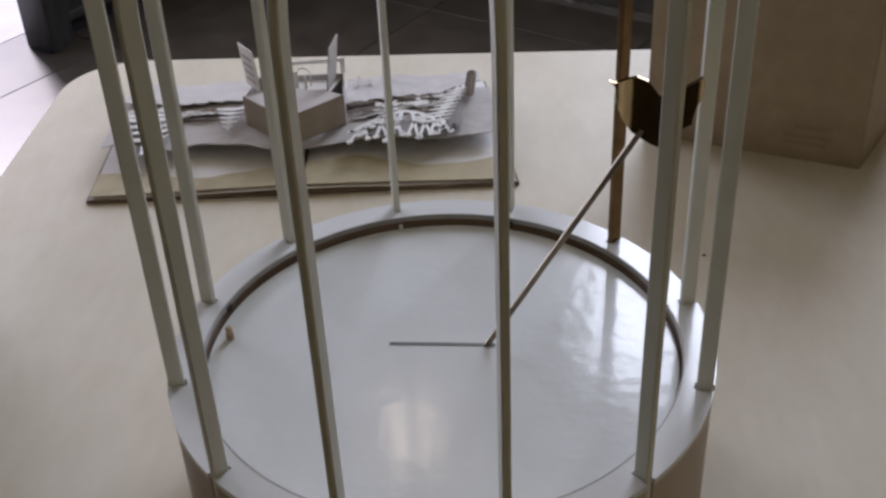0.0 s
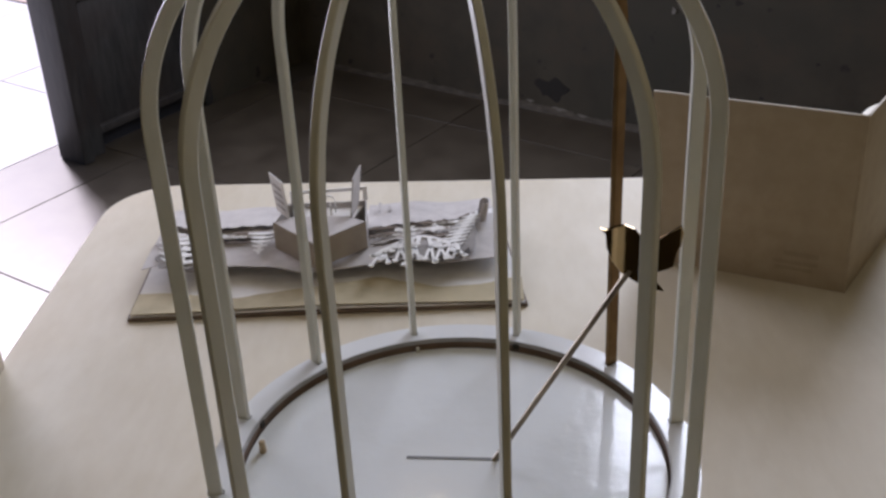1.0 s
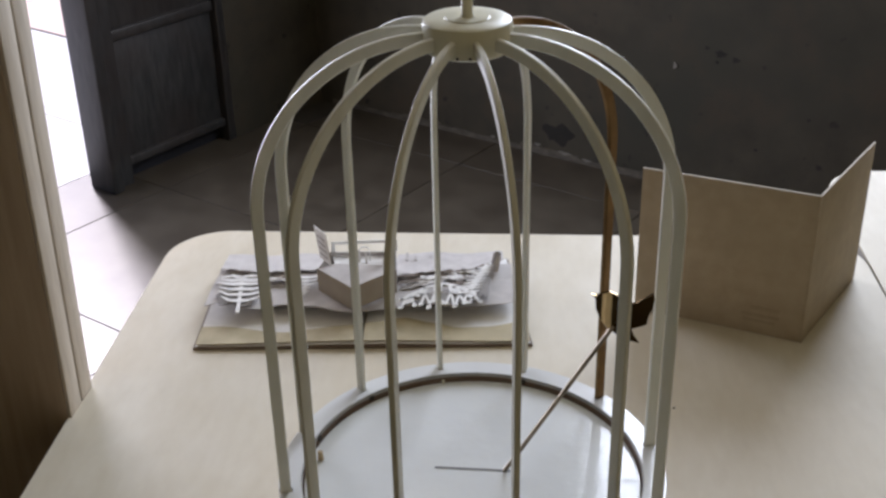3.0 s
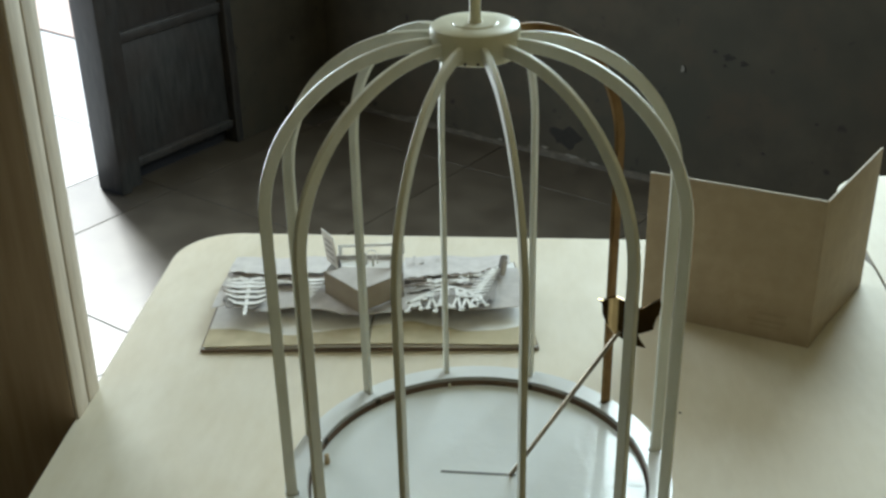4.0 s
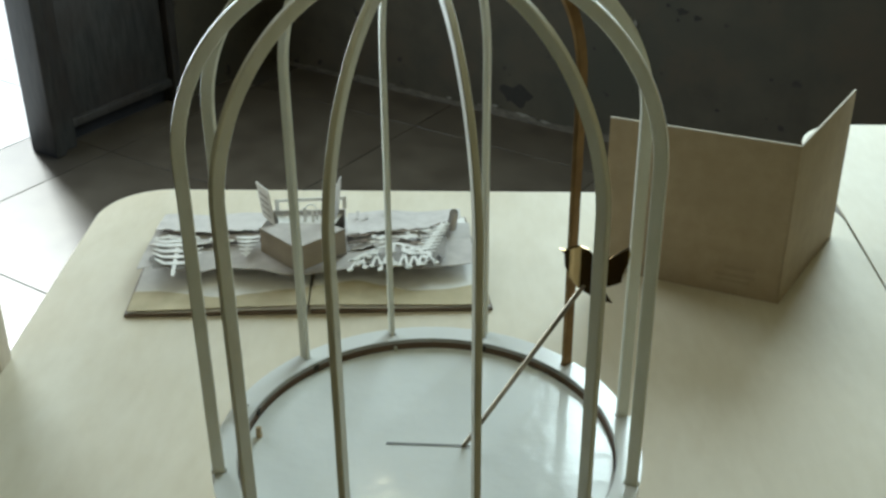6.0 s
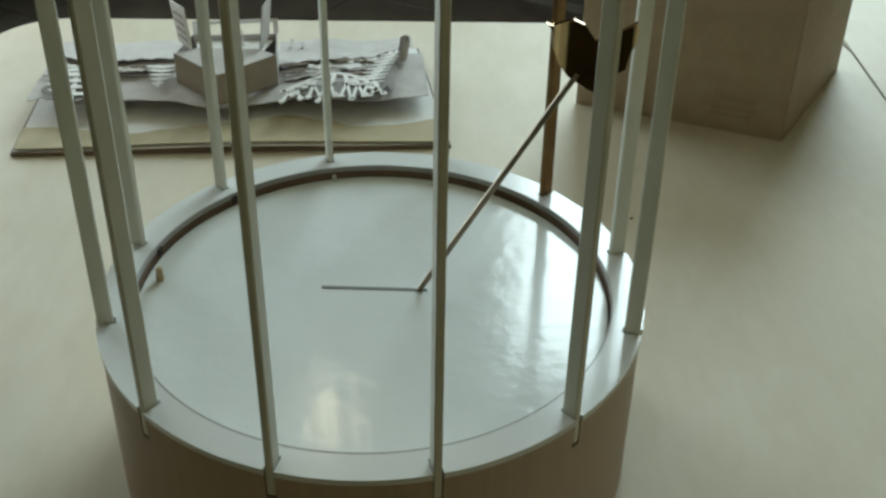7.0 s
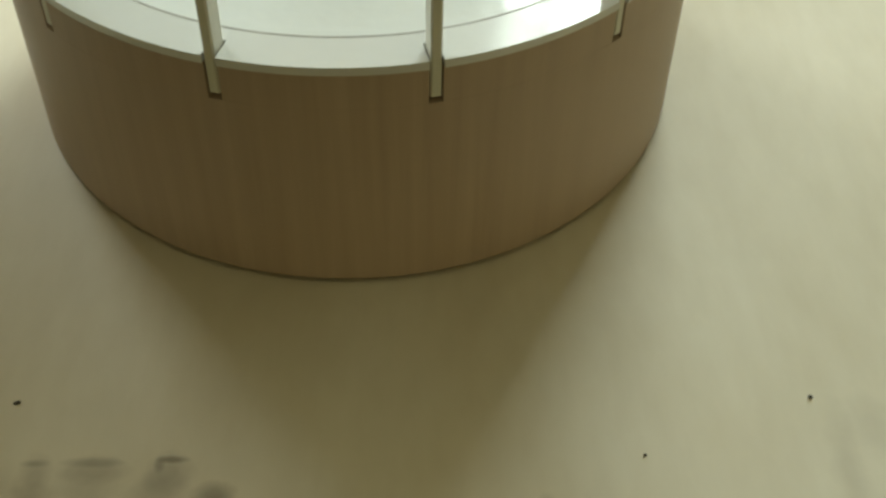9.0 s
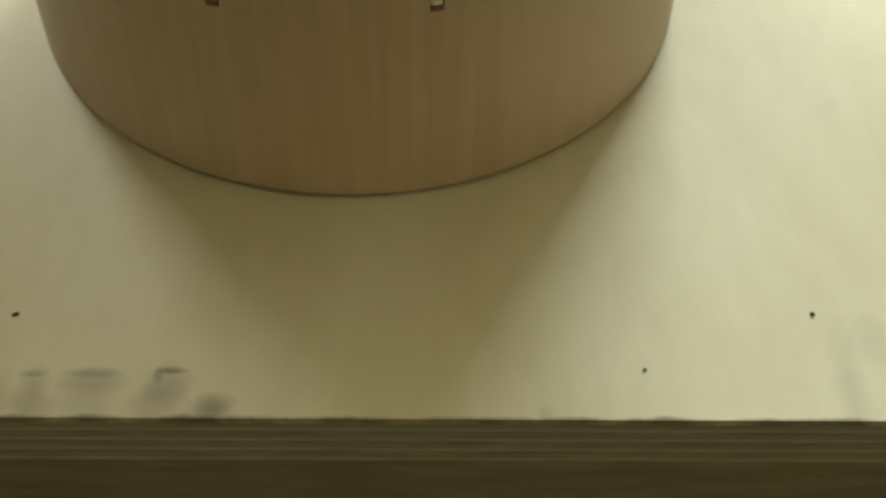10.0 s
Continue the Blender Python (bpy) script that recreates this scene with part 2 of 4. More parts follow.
M_BOARD = surface("board_face", (0.30, 0.22, 0.155), (0.39, 0.30, 0.22), 20, (4, 4, 0.3), 0.55, bump=0.15)
M_BOARD_EDGE = surface("board_edge", (0.44, 0.37, 0.285), (0.56, 0.485, 0.39), 30, (5, 5, 0.5), 0.6, bump=0.2)
M_FRAME = surface("window_frame_paint", (0.55, 0.55, 0.52), (0.65, 0.65, 0.62), 30, rough=0.5)
M_CRUMB = surface("dark_crumb", (0.03, 0.025, 0.02), (0.06, 0.05, 0.04), 200, rough=0.9)
M_SCUFF = surface("scuff_dark", (0.010, 0.009, 0.007), (0.020, 0.017, 0.014), 120, rough=0.9)
M_SKIRT = surface("worn_skirting", (0.060, 0.050, 0.038), (0.115, 0.10, 0.08), 30, (1, 1, 3), 0.8, bump=0.2)
M_CHIP = surface("bare_plaster", (0.15, 0.14, 0.12), (0.22, 0.205, 0.18), 60, rough=0.9)
M_CREAM_BOUNCE = surface("cream_bounce_wall", (0.57, 0.455, 0.24), (0.66, 0.54, 0.30), 4, rough=0.9, bump=0.2, big=(0.54, 0.43, 0.23))
M_PEG = surface("peg_wood", (0.46, 0.34, 0.2), (0.58, 0.45, 0.29), 200, rough=0.6)
M_EDGE = surface("grey_edge", (0.34, 0.33, 0.32), (0.44, 0.43, 0.42), 60, rough=0.5)
M_LAMP = emitter("warm_lamp_glass", (1.0, 0.86, 0.60), 6.5)
M_METAL = surface("lamp_metal", (0.12, 0.12, 0.12), (0.2, 0.2, 0.2), 40, rough=0.4, metal=1.0)

# ---- mesh helpers ----


def part(name, bm, material, parent=None, label="", smooth=35):
    """Links a bmesh as one mesh object, under parent if one is given."""
    bmesh.ops.recalc_face_normals(bm, faces=bm.faces)
    me = bpy.data.meshes.new(name)
    for f in bm.faces:
        f.smooth = smooth > 0
    bm.to_mesh(me)
    bm.free()
    if smooth > 0:
        me.set_sharp_from_angle(angle=radians(smooth))
    for mt in (material if isinstance(material, (list, tuple)) else [material]):
        me.materials.append(mt)
    ob = new(name, me)
    if parent:
        ob.parent = parent
    if label:
        tagged(ob, label)
    return ob


def thing(name, m, label, category, group="", kind=""):
    ob = new(name)
    ob.empty_display_size = 0.05
    ob.matrix_world = m
    return tagged(ob, label, category, group, kind)


def box(bm, x0, x1, y0, y1, z0, z1, bevel=0.0):
    r = bmesh.ops.create_cube(bm, size=1)
    bmesh.ops.scale(bm, vec=(x1 - x0, y1 - y0, z1 - z0), verts=r["verts"])
    bmesh.ops.translate(bm, vec=((x0 + x1) / 2, (y0 + y1) / 2, (z0 + z1) / 2), verts=r["verts"])
    if bevel:
        edges = list({e for v in r["verts"] for e in v.link_edges})
        bmesh.ops.bevel(bm, geom=edges, offset=bevel, segments=2, affect="EDGES", profile=0.5)


def boxed(*args, **kw):
    bm = bmesh.new()
    box(bm, *args, **kw)
    return bm


def slab(bm, outline, z0, z1):
    """A prism over a closed outline of (x, y)."""
    lo = [bm.verts.new((x, y, z0)) for x, y in outline]
    hi = [bm.verts.new((x, y, z1)) for x, y in outline]
    n = len(outline)
    bm.faces.new(hi)
    bm.faces.new(lo[::-1])
    for i in range(n):
        j = (i + 1) % n
        bm.faces.new((lo[i], lo[j], hi[j], hi[i]))


def lathe(bm, profile, n=96, close=False):
    """Turns a profile of (r, z) round the z axis."""
    rings = []
    for r, z in profile:
        if r < 1e-6:
            rings.append([bm.verts.new((0, 0, z))])
        else:
            rings.append([bm.verts.new((r * math.cos(2 * math.pi * i / n), r * math.sin(2 * math.pi * i / n), z)) for i in range(n)])
    pairs = list(zip(rings, rings[1:])) + ([(rings[-1], rings[0])] if close else [])
    for a, b in pairs:
        for i in range(n):
            j = (i + 1) % n
            if len(a) == 1:
                bm.faces.new((a[0], b[i], b[j]))
            elif len(b) == 1:
                bm.faces.new((a[i], a[j], b[0]))
            else:
                bm.faces.new((a[i], a[j], b[j], b[i]))


def sweep(bm, path, half_w, half_h, across, bevel=0.0006):
    """A bevelled bar along path; its half width lies along the fixed direction across."""
    across = Vector(across).normalized()
    b = bevel
    prof = [(-half_w + b, -half_h), (half_w - b, -half_h), (half_w, -half_h + b), (half_w, half_h - b),
            (half_w - b, half_h), (-half_w + b, half_h), (-half_w, half_h - b), (-half_w, -half_h + b)]
    rings = []
    pts = [Vector(p) for p in path]
    for i, p in enumerate(pts):
        t = (pts[min(i + 1, len(pts) - 1)] - pts[max(i - 1, 0)]).normalized()
        up = t.cross(across).normalized()
        rings.append([bm.verts.new(p + across * u + up * v) for u, v in prof])
    for a, c in zip(rings, rings[1:]):
        for i in range(8):
            j = (i + 1) % 8
            bm.faces.new((a[i], a[j], c[j], c[i]))
    bm.faces.new(rings[0][::-1])
    bm.faces.new(rings[-1])


def rounded_square(side, radius, inset=0.0, n=10):
    h = side / 2 - inset
    r = max(radius - inset, 0.002)
    out = []
    for k in range(4):
        cx, cy = [(1, 1), (-1, 1), (-1, -1), (1, -1)][k]
        for i in range(n + 1):
            a = radians(90 * k + 90 * i / n)
            out.append((cx * (h - r) + r * math.cos(a), cy * (h - r) + r * math.sin(a)))
    return out


# ---- room ----
ROOM_W, ROOM_D, ROOM_H = 5.0, 6.5, 3.3
DOOR_Q0, DOOR_Q1, DOOR_H = -0.915, -1.87, 2.3
LEAF_Q0, LEAF_Q1 = -0.41, -0.878
WALL_T = 0.16


def structure(name, bm, material, label, category, m=ROOM):
    ob = part(name, bm, material)
    ob.matrix_world = m
    return tagged(ob, label, category, kind="structure")


bm = bmesh.new()
box(bm, -WALL_T, WIN_P0, 0, WALL_T, 0, ROOM_H)
box(bm, WIN_P1, ROOM_W + WALL_T, 0, WALL_T, 0, ROOM_H)
box(bm, WIN_P0, WIN_P1, 0, WALL_T, 0, WIN_Z0)
box(bm, WIN_P0, WIN_P1, 0, WALL_T, WIN_Z1, ROOM_H)
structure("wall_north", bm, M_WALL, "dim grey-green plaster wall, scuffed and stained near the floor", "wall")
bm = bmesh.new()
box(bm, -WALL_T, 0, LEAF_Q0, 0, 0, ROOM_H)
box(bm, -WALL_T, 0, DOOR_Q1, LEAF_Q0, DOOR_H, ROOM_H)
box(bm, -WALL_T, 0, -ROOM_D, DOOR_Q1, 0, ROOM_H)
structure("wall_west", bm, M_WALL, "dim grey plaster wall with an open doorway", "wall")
# east and south walls and ceiling: unseen, added, coloured to bounce warm fill light
structure("wall_east", boxed(ROOM_W, ROOM_W + WALL_T, -ROOM_D, 0, 0, ROOM_H), M_CREAM_BOUNCE, "unseen cream wall, added to close the room and bounce warm fill", "wall")
structure("wall_south", boxed(-WALL_T, ROOM_W + WALL_T, -ROOM_D - WALL_T, -ROOM_D, 0, ROOM_H), M_CREAM_BOUNCE, "unseen cream wall, added to close the room and bounce warm fill", "wall")
structure("ceiling", boxed(-WALL_T, ROOM_W + WALL_T, -ROOM_D - WALL_T, WALL_T, ROOM_H, ROOM_H + 0.12), M_CEIL, "unseen warm cream ceiling, added to close the room and bounce fill", "ceiling")
structure("ground", boxed(-400, 400, -400, 400, -0.12, -0.006), M_GROUND, "pale sunlit paving outside the doorway", "ground")
floor = structure("floor", boxed(-WALL_T, ROOM_W + WALL_T, -ROOM_D - WALL_T, WALL_T, -0.05, -0.003), M_GROUT, "worn grey tiled floor with dark joints", "floor")

# scuffs on the back wall and a chipped skirting line
for n_scuff, (p, z, w, h) in enumerate(((1.41, 0.402, 0.030, 0.017), (1.452, 0.392, 0.020, 0.013), (1.37, 0.412, 0.012, 0.009), (1.40, 0.378, 0.009, 0.008), (1.17, 0.26, 0.008, 0.010), (1.53, 0.16, 0.012, 0.008), (1.66, 0.27, 0.010, 0.007))):
    outline = [(w * 0.5 * math.cos(a) * (1 + 0.35 * math.sin(5 * a + n_scuff)), h * 0.5 * math.sin(a) * (1 + 0.3 * math.cos(3 * a))) for a in [2 * math.pi * i / 18 for i in range(18)]]
    bm = bmesh.new()
    slab(bm, outline, 0, 0.001)
    ob = part("scuff_mark", bm, M_SCUFF)
    ob.matrix_world = ROOM @ pose(p, 0, z, 90, 0, 0)
    tagged(ob, "dark scuff worn into the grey plaster wall", "scuff", "wall scuffs", "structure")
bm = bmesh.new()
rng = random.Random(4)
for i in range(40):
    p = 0.05 + i * 0.05
    h = 0.02 + rng.random() * 0.02
    box(bm, p, p + 0.05, -0.003, 0.0, 0, h * 0.6)
structure("skirting", bm, M_SKIRT, "low chipped pale skirting along the wall", "skirting")
for p, z, w, h in ((1.285, 0.350, 0.012, 0.016), (0.955, 0.022, 0.040, 0.010), (0.86, 0.030, 0.022, 0.008), (1.03, 0.016, 0.030, 0.008), (0.70, 0.020, 0.018, 0.007)):
    outline = [(w * 0.5 * math.cos(a) * (1 + 0.3 * math.sin(4 * a + p * 9)), h * 0.5 * math.sin(a) * (1 + 0.35 * math.cos(3 * a + p * 5))) for a in [2 * math.pi * i / 16 for i in range(16)]]
    bm = bmesh.new()
    slab(bm, outline, 0.0032, 0.0042)
    ob = part("plaster_chip", bm, M_CHIP)
    ob.matrix_world = ROOM @ pose(p, 0, z, 90, 0, 0)
    tagged(ob, "pale chip where plaster has flaked off the wall", "chip", "wall chips", "structure")
bm = bmesh.new()
slab(bm, [(0.05 * math.cos(a) * (1 + 0.25 * math.sin(3 * a)), 0.03 * math.sin(a) * (1 + 0.3 * math.cos(5 * a))) for a in [2 * math.pi * i / 24 for i in range(24)]], 0, 0.0012)
ob = part("scuff_mark", bm, M_SCUFF)
ob.matrix_world = ROOM @ pose(0.93, 0, 0.075, 90, 0, 0)
tagged(ob, "dark stain worn into the plaster just above the floor", "scuff", "wall scuffs", "structure")

# dark fixed door leaf beside the doorway
door = thing("door_leaf", ROOM, "dark grey painted panelled door leaf, worn, above a shadowed gap", "door")
part("stile", boxed(-0.078, 0.028, DOOR_Q0, LEAF_Q1, 0, DOOR_H, bevel=0.006), M_DOOR, door, "thick dark door post")
part("stile", boxed(-0.06, 0.004, LEAF_Q1, LEAF_Q1 + 0.055, 0.0, DOOR_H, bevel=0.004), M_DOOR, door)
part("stile", boxed(-0.06, 0.004, LEAF_Q0 - 0.03, LEAF_Q0, 0.0, DOOR_H, bevel=0.004), M_DOOR, door)
part("panel", boxed(-0.05, -0.02, LEAF_Q1 + 0.055, LEAF_Q0 - 0.03, 0.06, 0.42, bevel=0.003), M_DOOR, door)
part("panel", boxed(-0.05, -0.02, LEAF_Q1 + 0.055, LEAF_Q0 - 0.03, 0.44, DOOR_H - 0.1, bevel=0.003), M_DOOR, door)
part("rail", boxed(-0.055, -0.008, LEAF_Q1 + 0.055, LEAF_Q0 - 0.03, 0.415, 0.445, bevel=0.004), M_DOOR, door)
part("rail", boxed(-0.055, -0.006, LEAF_Q1 + 0.055, LEAF_Q0 - 0.03, 0.05, 0.075, bevel=0.004), M_DOOR, door)
part("rail", boxed(-0.055, -0.006, LEAF_Q1 + 0.055, LEAF_Q0 - 0.03, DOOR_H - 0.1, DOOR_H, bevel=0.004), M_DOOR, door)
# shadow of the gap below the leaf, put in as a near-black strip
part("gap_shade_strip", boxed(-0.07, -0.045, LEAF_Q1 + 0.055, LEAF_Q0 - 0.03, 0.0, 0.06), M_GAP_SHADE, door, "black strip standing for the shadow in the gap under the leaf")

# tall window that lights the room
win = thing("window_1", ROOM, "tall wide window with a pale painted frame", "window", kind="structure")
for p0, p1, z0, z1 in ((WIN_P0, WIN_P1, WIN_Z0, WIN_Z0 + 0.05), (WIN_P0, WIN_P1, WIN_Z1 - 0.05, WIN_Z1), (WIN_P0, WIN_P0 + 0.05, WIN_Z0 + 0.05, WIN_Z1 - 0.05), (WIN_P1 - 0.05, WIN_P1, WIN_Z0 + 0.05, WIN_Z1 - 0.05)):
    part("window_frame", boxed(p0, p1, 0.06, 0.12, z0, z1, bevel=0.004), M_FRAME, win)

# ceiling lamp, seen as a warm glint in the glossy disc
lamp = thing("pendant_lamp", pose(-0.27, 1.75, 0), "small warm pendant lamp hanging from the ceiling", "lamp")
bm = bmesh.new()
lathe(bm, [(0, 2.46), (0.03, 2.462), (0.042, 2.47), (0.045, 2.49), (0.045, 2.59), (0.04, 2.61), (0.02, 2.62), (0, 2.62)], 32)
part("shade", bm, M_LAMP, lamp, "glowing warm frosted glass shade")
bm = bmesh.new()
lathe(bm, [(0, 2.62), (0.022, 2.62), (0.022, 2.66), (0.004, 2.67), (0.004, ROOM_H), (0, ROOM_H)], 16)
part("cord", bm, M_METAL, lamp, "black cord and socket")

# ---- tables ----


def build_table(m, label):
    t = thing("table", m, label, "table", "pushed-together tables")
    plies, z = 9, TOP
    layer = 0.0258 / plies
    for i in range(plies):
        jitter = 0.0 if i == 0 else (0.0004 if i % 2 else 0.001)
        bm = bmesh.new()
        slab(bm, rounded_square(TABLE_SIDE, 0.065, jitter), z - layer, z)
        part("ply", bm, M_TOP if i == 0 else (M_PLY_B if i % 2 else M_PLY_A), t, "pale birch top face, smudged near the rim" if i == 0 else "", smooth=30)
        z -= layer
    h = TABLE_SIDE / 2 - 0.03
    for x0, x1, y0, y1 in ((-h + 0.05, h - 0.05, -h, -h + 0.02), (-h + 0.05, h - 0.05, h - 0.02, h), (-h, -h + 0.02, -h + 0.05, h - 0.05), (h - 0.02, h, -h + 0.05, h - 0.05)):
        part("apron", boxed(x0, x1, y0, y1, z - 0.11, z, bevel=0.002), M_WOOD_DARK, t)
    for sx in (-1, 1):
        for sy in (-1, 1):
            x0, y0 = sx * (h - 0.025), sy * (h - 0.025)
            part("leg", boxed(x0 - 0.025, x0 + 0.025, y0 - 0.025, y0 + 0.025, 0, z, bevel=0.004), M_WOOD_DARK, t)
    return t


table = build_table(TABLE, "square birch plywood table, rounded corners, smudged front rim")
copy_thing(table, pose(0.7735, 0.379, -0.001, 0, 0, 1.6)).name = "table"

# upright doubled panel beside the table
post = thing("wooden_panel", pose(-0.4078, 0.2395, 0, 4.0, 3.0, 0), "brown doubled timber panel with pale edges, leaning by the table", "panel")
for y0, y1 in ((-0.0245, -0.0012), (0.0012, 0.0245)):
    part("board", boxed(-0.62, 0, y0, y1, 0, 1.75, bevel=0.0015), M_BOARD, post)
    part("edge_strip", boxed(0.0002, 0.0035, y0 + 0.0002, y1 - 0.0002, 0, 1.75, bevel=0.001), M_BOARD_EDGE, post, "pale lipping strip")

# ---- birdcage ----
R, RIB_R = 0.130, 0.1262
Z_RING, Z_DISC = TOP + 0.095, TOP + 0.0885
cage = thing("birdcage", pose(0, 0, 0), "cream wire birdcage on a round wood-veneer drum with a brass bird", "birdcage")
RIBS = [15.8 + 30 * i for i in range(12)]
NOTCH = 1.0
z_notch, z_wall = TOP + 0.0785, TOP + 0.0915


def notched(bm, radius, depth_r, inner_r, z0, z1):
    """A flat ring with a notch in its rim at every rib."""
    rim = []
    for a in RIBS:
        for i in range(11):
            ang = radians(a + NOTCH + (30 - 2 * NOTCH) * i / 10)
            rim.append((radius * math.cos(ang), radius * math.sin(ang)))
        for s in (-1, 1):
            ang = radians(a + 30)
            t = Vector((-math.sin(ang), math.cos(ang))) * s * 0.0023
            rim.append((depth_r * math.cos(ang) + t.x, depth_r * math.sin(ang) + t.y))
    hole = []
    for x, y in rim:
        ang = math.atan2(y, x)
        hole.append((inner_r * math.cos(ang), inner_r * math.sin(ang)))
    loops = [[bm.verts.new((x, y, z)) for x, y in pts] for pts, z in ((rim, z1), (hole, z1), (hole, z0), (rim, z0))]
    for k in range(4):
        a_loop, b_loop = loops[k], loops[(k + 1) % 4]
        for i in range(len(rim)):
            j = (i + 1) % len(rim)
            bm.faces.new((a_loop[i], a_loop[j], b_loop[j], b_loop[i]))


bm = bmesh.new()
lathe(bm, [(0.0, TOP), (R - 0.005, TOP), (R - 0.005, TOP + 0.0018), (R - 0.0007, TOP + 0.0018), (R, TOP + 0.0026), (R, z_notch), (0.1161, z_notch), (0.1161, Z_DISC - 0.012), (0, Z_DISC - 0.012)], 192)
part("drum", bm, M_VENEER, cage, "brown wood veneer drum with vertical grain")
bm = bmesh.new()
notched(bm, R, 0.1217, 0.1162, z_notch + 0.00005, z_wall)
part("drum_collar", bm, M_VENEER, cage, "notched upper edge of the veneer drum", smooth=30)
bm = bmesh.new()
lathe(bm, [(0.1160, Z_DISC - 0.01), (0.1160, Z_RING - 0.0033), (0.1154, Z_RING - 0.0033), (0.1154, Z_DISC - 0.01)], 128, close=True)
part("inner_rim", bm, M_CORE, cage, "dark brown inner rim")
bm = bmesh.new()
notched(bm, R + 0.0008, 0.1216, 0.1160, Z_RING - 0.003, Z_RING)
part("top_ring", bm, M_RING, cage, "glossy white notched ring plate", smooth=30)
bm = bmesh.new()
lathe(bm, [(0.1160, Z_RING - 0.003), (0.1160, Z_RING + 0.0001), (0.1153, Z_RING + 0.0001), (0.1153, Z_RING - 0.003)], 128, close=True)
part("ring_edge", bm, M_EDGE, cage, "thin grey inner edge of the ring")
bm = bmesh.new()
lathe(bm, [(0, Z_DISC), (0.1138, Z_DISC), (0.1144, Z_DISC - 0.0006), (0.1144, Z_DISC - 0.008), (0, Z_DISC - 0.008)], 128)
disc = part("disc", bm, M_DISC, cage, "glossy white round floor disc")
part("slot", boxed(-0.026, 0.026, 0.0046, 0.0066, Z_DISC - 0.001, Z_DISC + 0.0003), M_DARK, disc, "thin grey slot across the middle")

path = [(RIB_R, 0, TOP + 0.0808), (RIB_R, 0, TOP + 0.1), (RIB_R, 0, 0.95)]
ARC_R, ARC_C = RIB_R - 0.0255, (0.0255, 1.0465)
for i in range(25):
    a = radians(90 * i / 24)
    path.append((ARC_C[0] + ARC_R * math.cos(a), 0, ARC_C[1] + ARC_R * math.sin(a)))
path.append((0.0235, 0, ARC_C[1] + ARC_R))
bm = bmesh.new()
sweep(bm, path, 0.0018, 0.0037, (0, 1, 0))
rib = part("rib", bm, M_RIB, cage)
for a in RIBS:
    ob = rib
    if a != RIBS[0]:
        ob = rib.copy()
        scene.collection.objects.link(ob)
    ob.rotation_euler = (0, 0, radians(a))
    if abs(a - 45.8) < 1:
        ob.data = rib.data.copy()
        ob.data.materials[0] = M_BRASS
        tagged(ob, "brown brass rib, unpainted")

bm = bmesh.new()
lathe(bm, [(0, 1.139), (0.0228, 1.139), (0.0248, 1.1405), (0.0255, 1.143), (0.0255, 1.1545), (0.0249, 1.1565), (0.0233, 1.1575), (0.013, 1.1575), (0.0122, 1.1582), (0, 1.1582)], 64)
cap = part("cap", bm, M_CAP, cage, "round cream cap holding the ribs")
for a in (250, 262, 278, 290):
    bm = bmesh.new()
    bmesh.ops.create_cone(bm, cap_ends=True, segments=10, radius1=0.0008, radius2=0.0008, depth=0.0008)
    ob = part("pin_hole", bm, M_CRUMB, cap)
    ob.matrix_local = Matrix.Rotation(radians(a), 4, "Z") @ pose(0.0254, 0, 1.1415, 0, 90, 0)
bm = bmesh.new()
lathe(bm, [(0, 1.1582), (0.0042, 1.1582), (0.0033, 1.160), (0.0031, 1.175), (0.0045, 1.1765), (0.0075, 1.180), (0.0085, 1.185), (0.0075, 1.190), (0.0035, 1.193), (0.003, 1.218), (0, 1.219)], 24)
part("finial", bm, M_CAP, cage, "cream turned finial rod")
bm = bmesh.new()
lathe(bm, [(0, Z_DISC), (0.0019, Z_DISC), (0.0021, Z_DISC + 0.0015), (0.0017, Z_DISC + 0.005), (0.0019, Z_DISC + 0.0068), (0.0012, Z_DISC + 0.0075), (0, Z_DISC + 0.0075)], 14)
peg = part("peg", bm, M_PEG, cage, "small tan wooden peg")
peg.location = (-0.1065, 0.008, 0)
for hx, hy in ((-0.1113, 0.0290), (-0.0815, 0.0803), (0.0306, 0.1108)):
    ang = math.degrees(math.atan2(hy, hx))
    bm = bmesh.new()
    box(bm, 0.1145, 0.1153, -0.0019, 0.0019, Z_RING - 0.0055, Z_RING - 0.0018)
    ob = part("rim_hole", bm, M_CRUMB, cage, "dark hole in the inner rim")
    ob.rotation_euler = (0, 0, radians(ang))
bm = bmesh.new()
lathe(bm, [(0, Z_DISC), (0.0012, Z_DISC), (0.0012, Z_DISC + 0.003), (0, Z_DISC + 0.0035)], 10)
ob = part("peg", bm, M_RIB, cage, "tiny white peg")
ob.location = (-0.0305, 0.1085, 0)

# bird on its leaning rod
ROD_A, ROD_B = Vector((0.0198, 0.0056, Z_DISC - 0.004)), Vector((0.0885, 0.0056, 0.954))
bm = bmesh.new()
sweep(bm, [ROD_A, ROD_A.lerp(ROD_B, 0.5), ROD_B + (ROD_B - ROD_A).normalized() * 0.004], 0.0013, 0.0013, (0, 1, 0), 0.0004)
part("bird_rod", bm, M_BRASS_ROD, cage, "thin leaning aged brass rod")
BIRD = [(-103, 198), (-75, 189), (-50, 203), (-10, 212), (28, 196), (50, 166), (66, 141), (92, 149), (122, 152), (165, 182), (206, 208), (214, 180), (206, 126), (192, 112), (188, 88), (180, 60), (184, 44), (156, 30), (100, 16), (120, -20), (150, -62), (104, -50), (46, -26), (18, -6), (-18, 16), (-56, 66), (-77, 120), (-80, 160), (-78, 176)]
bm = bmesh.new()
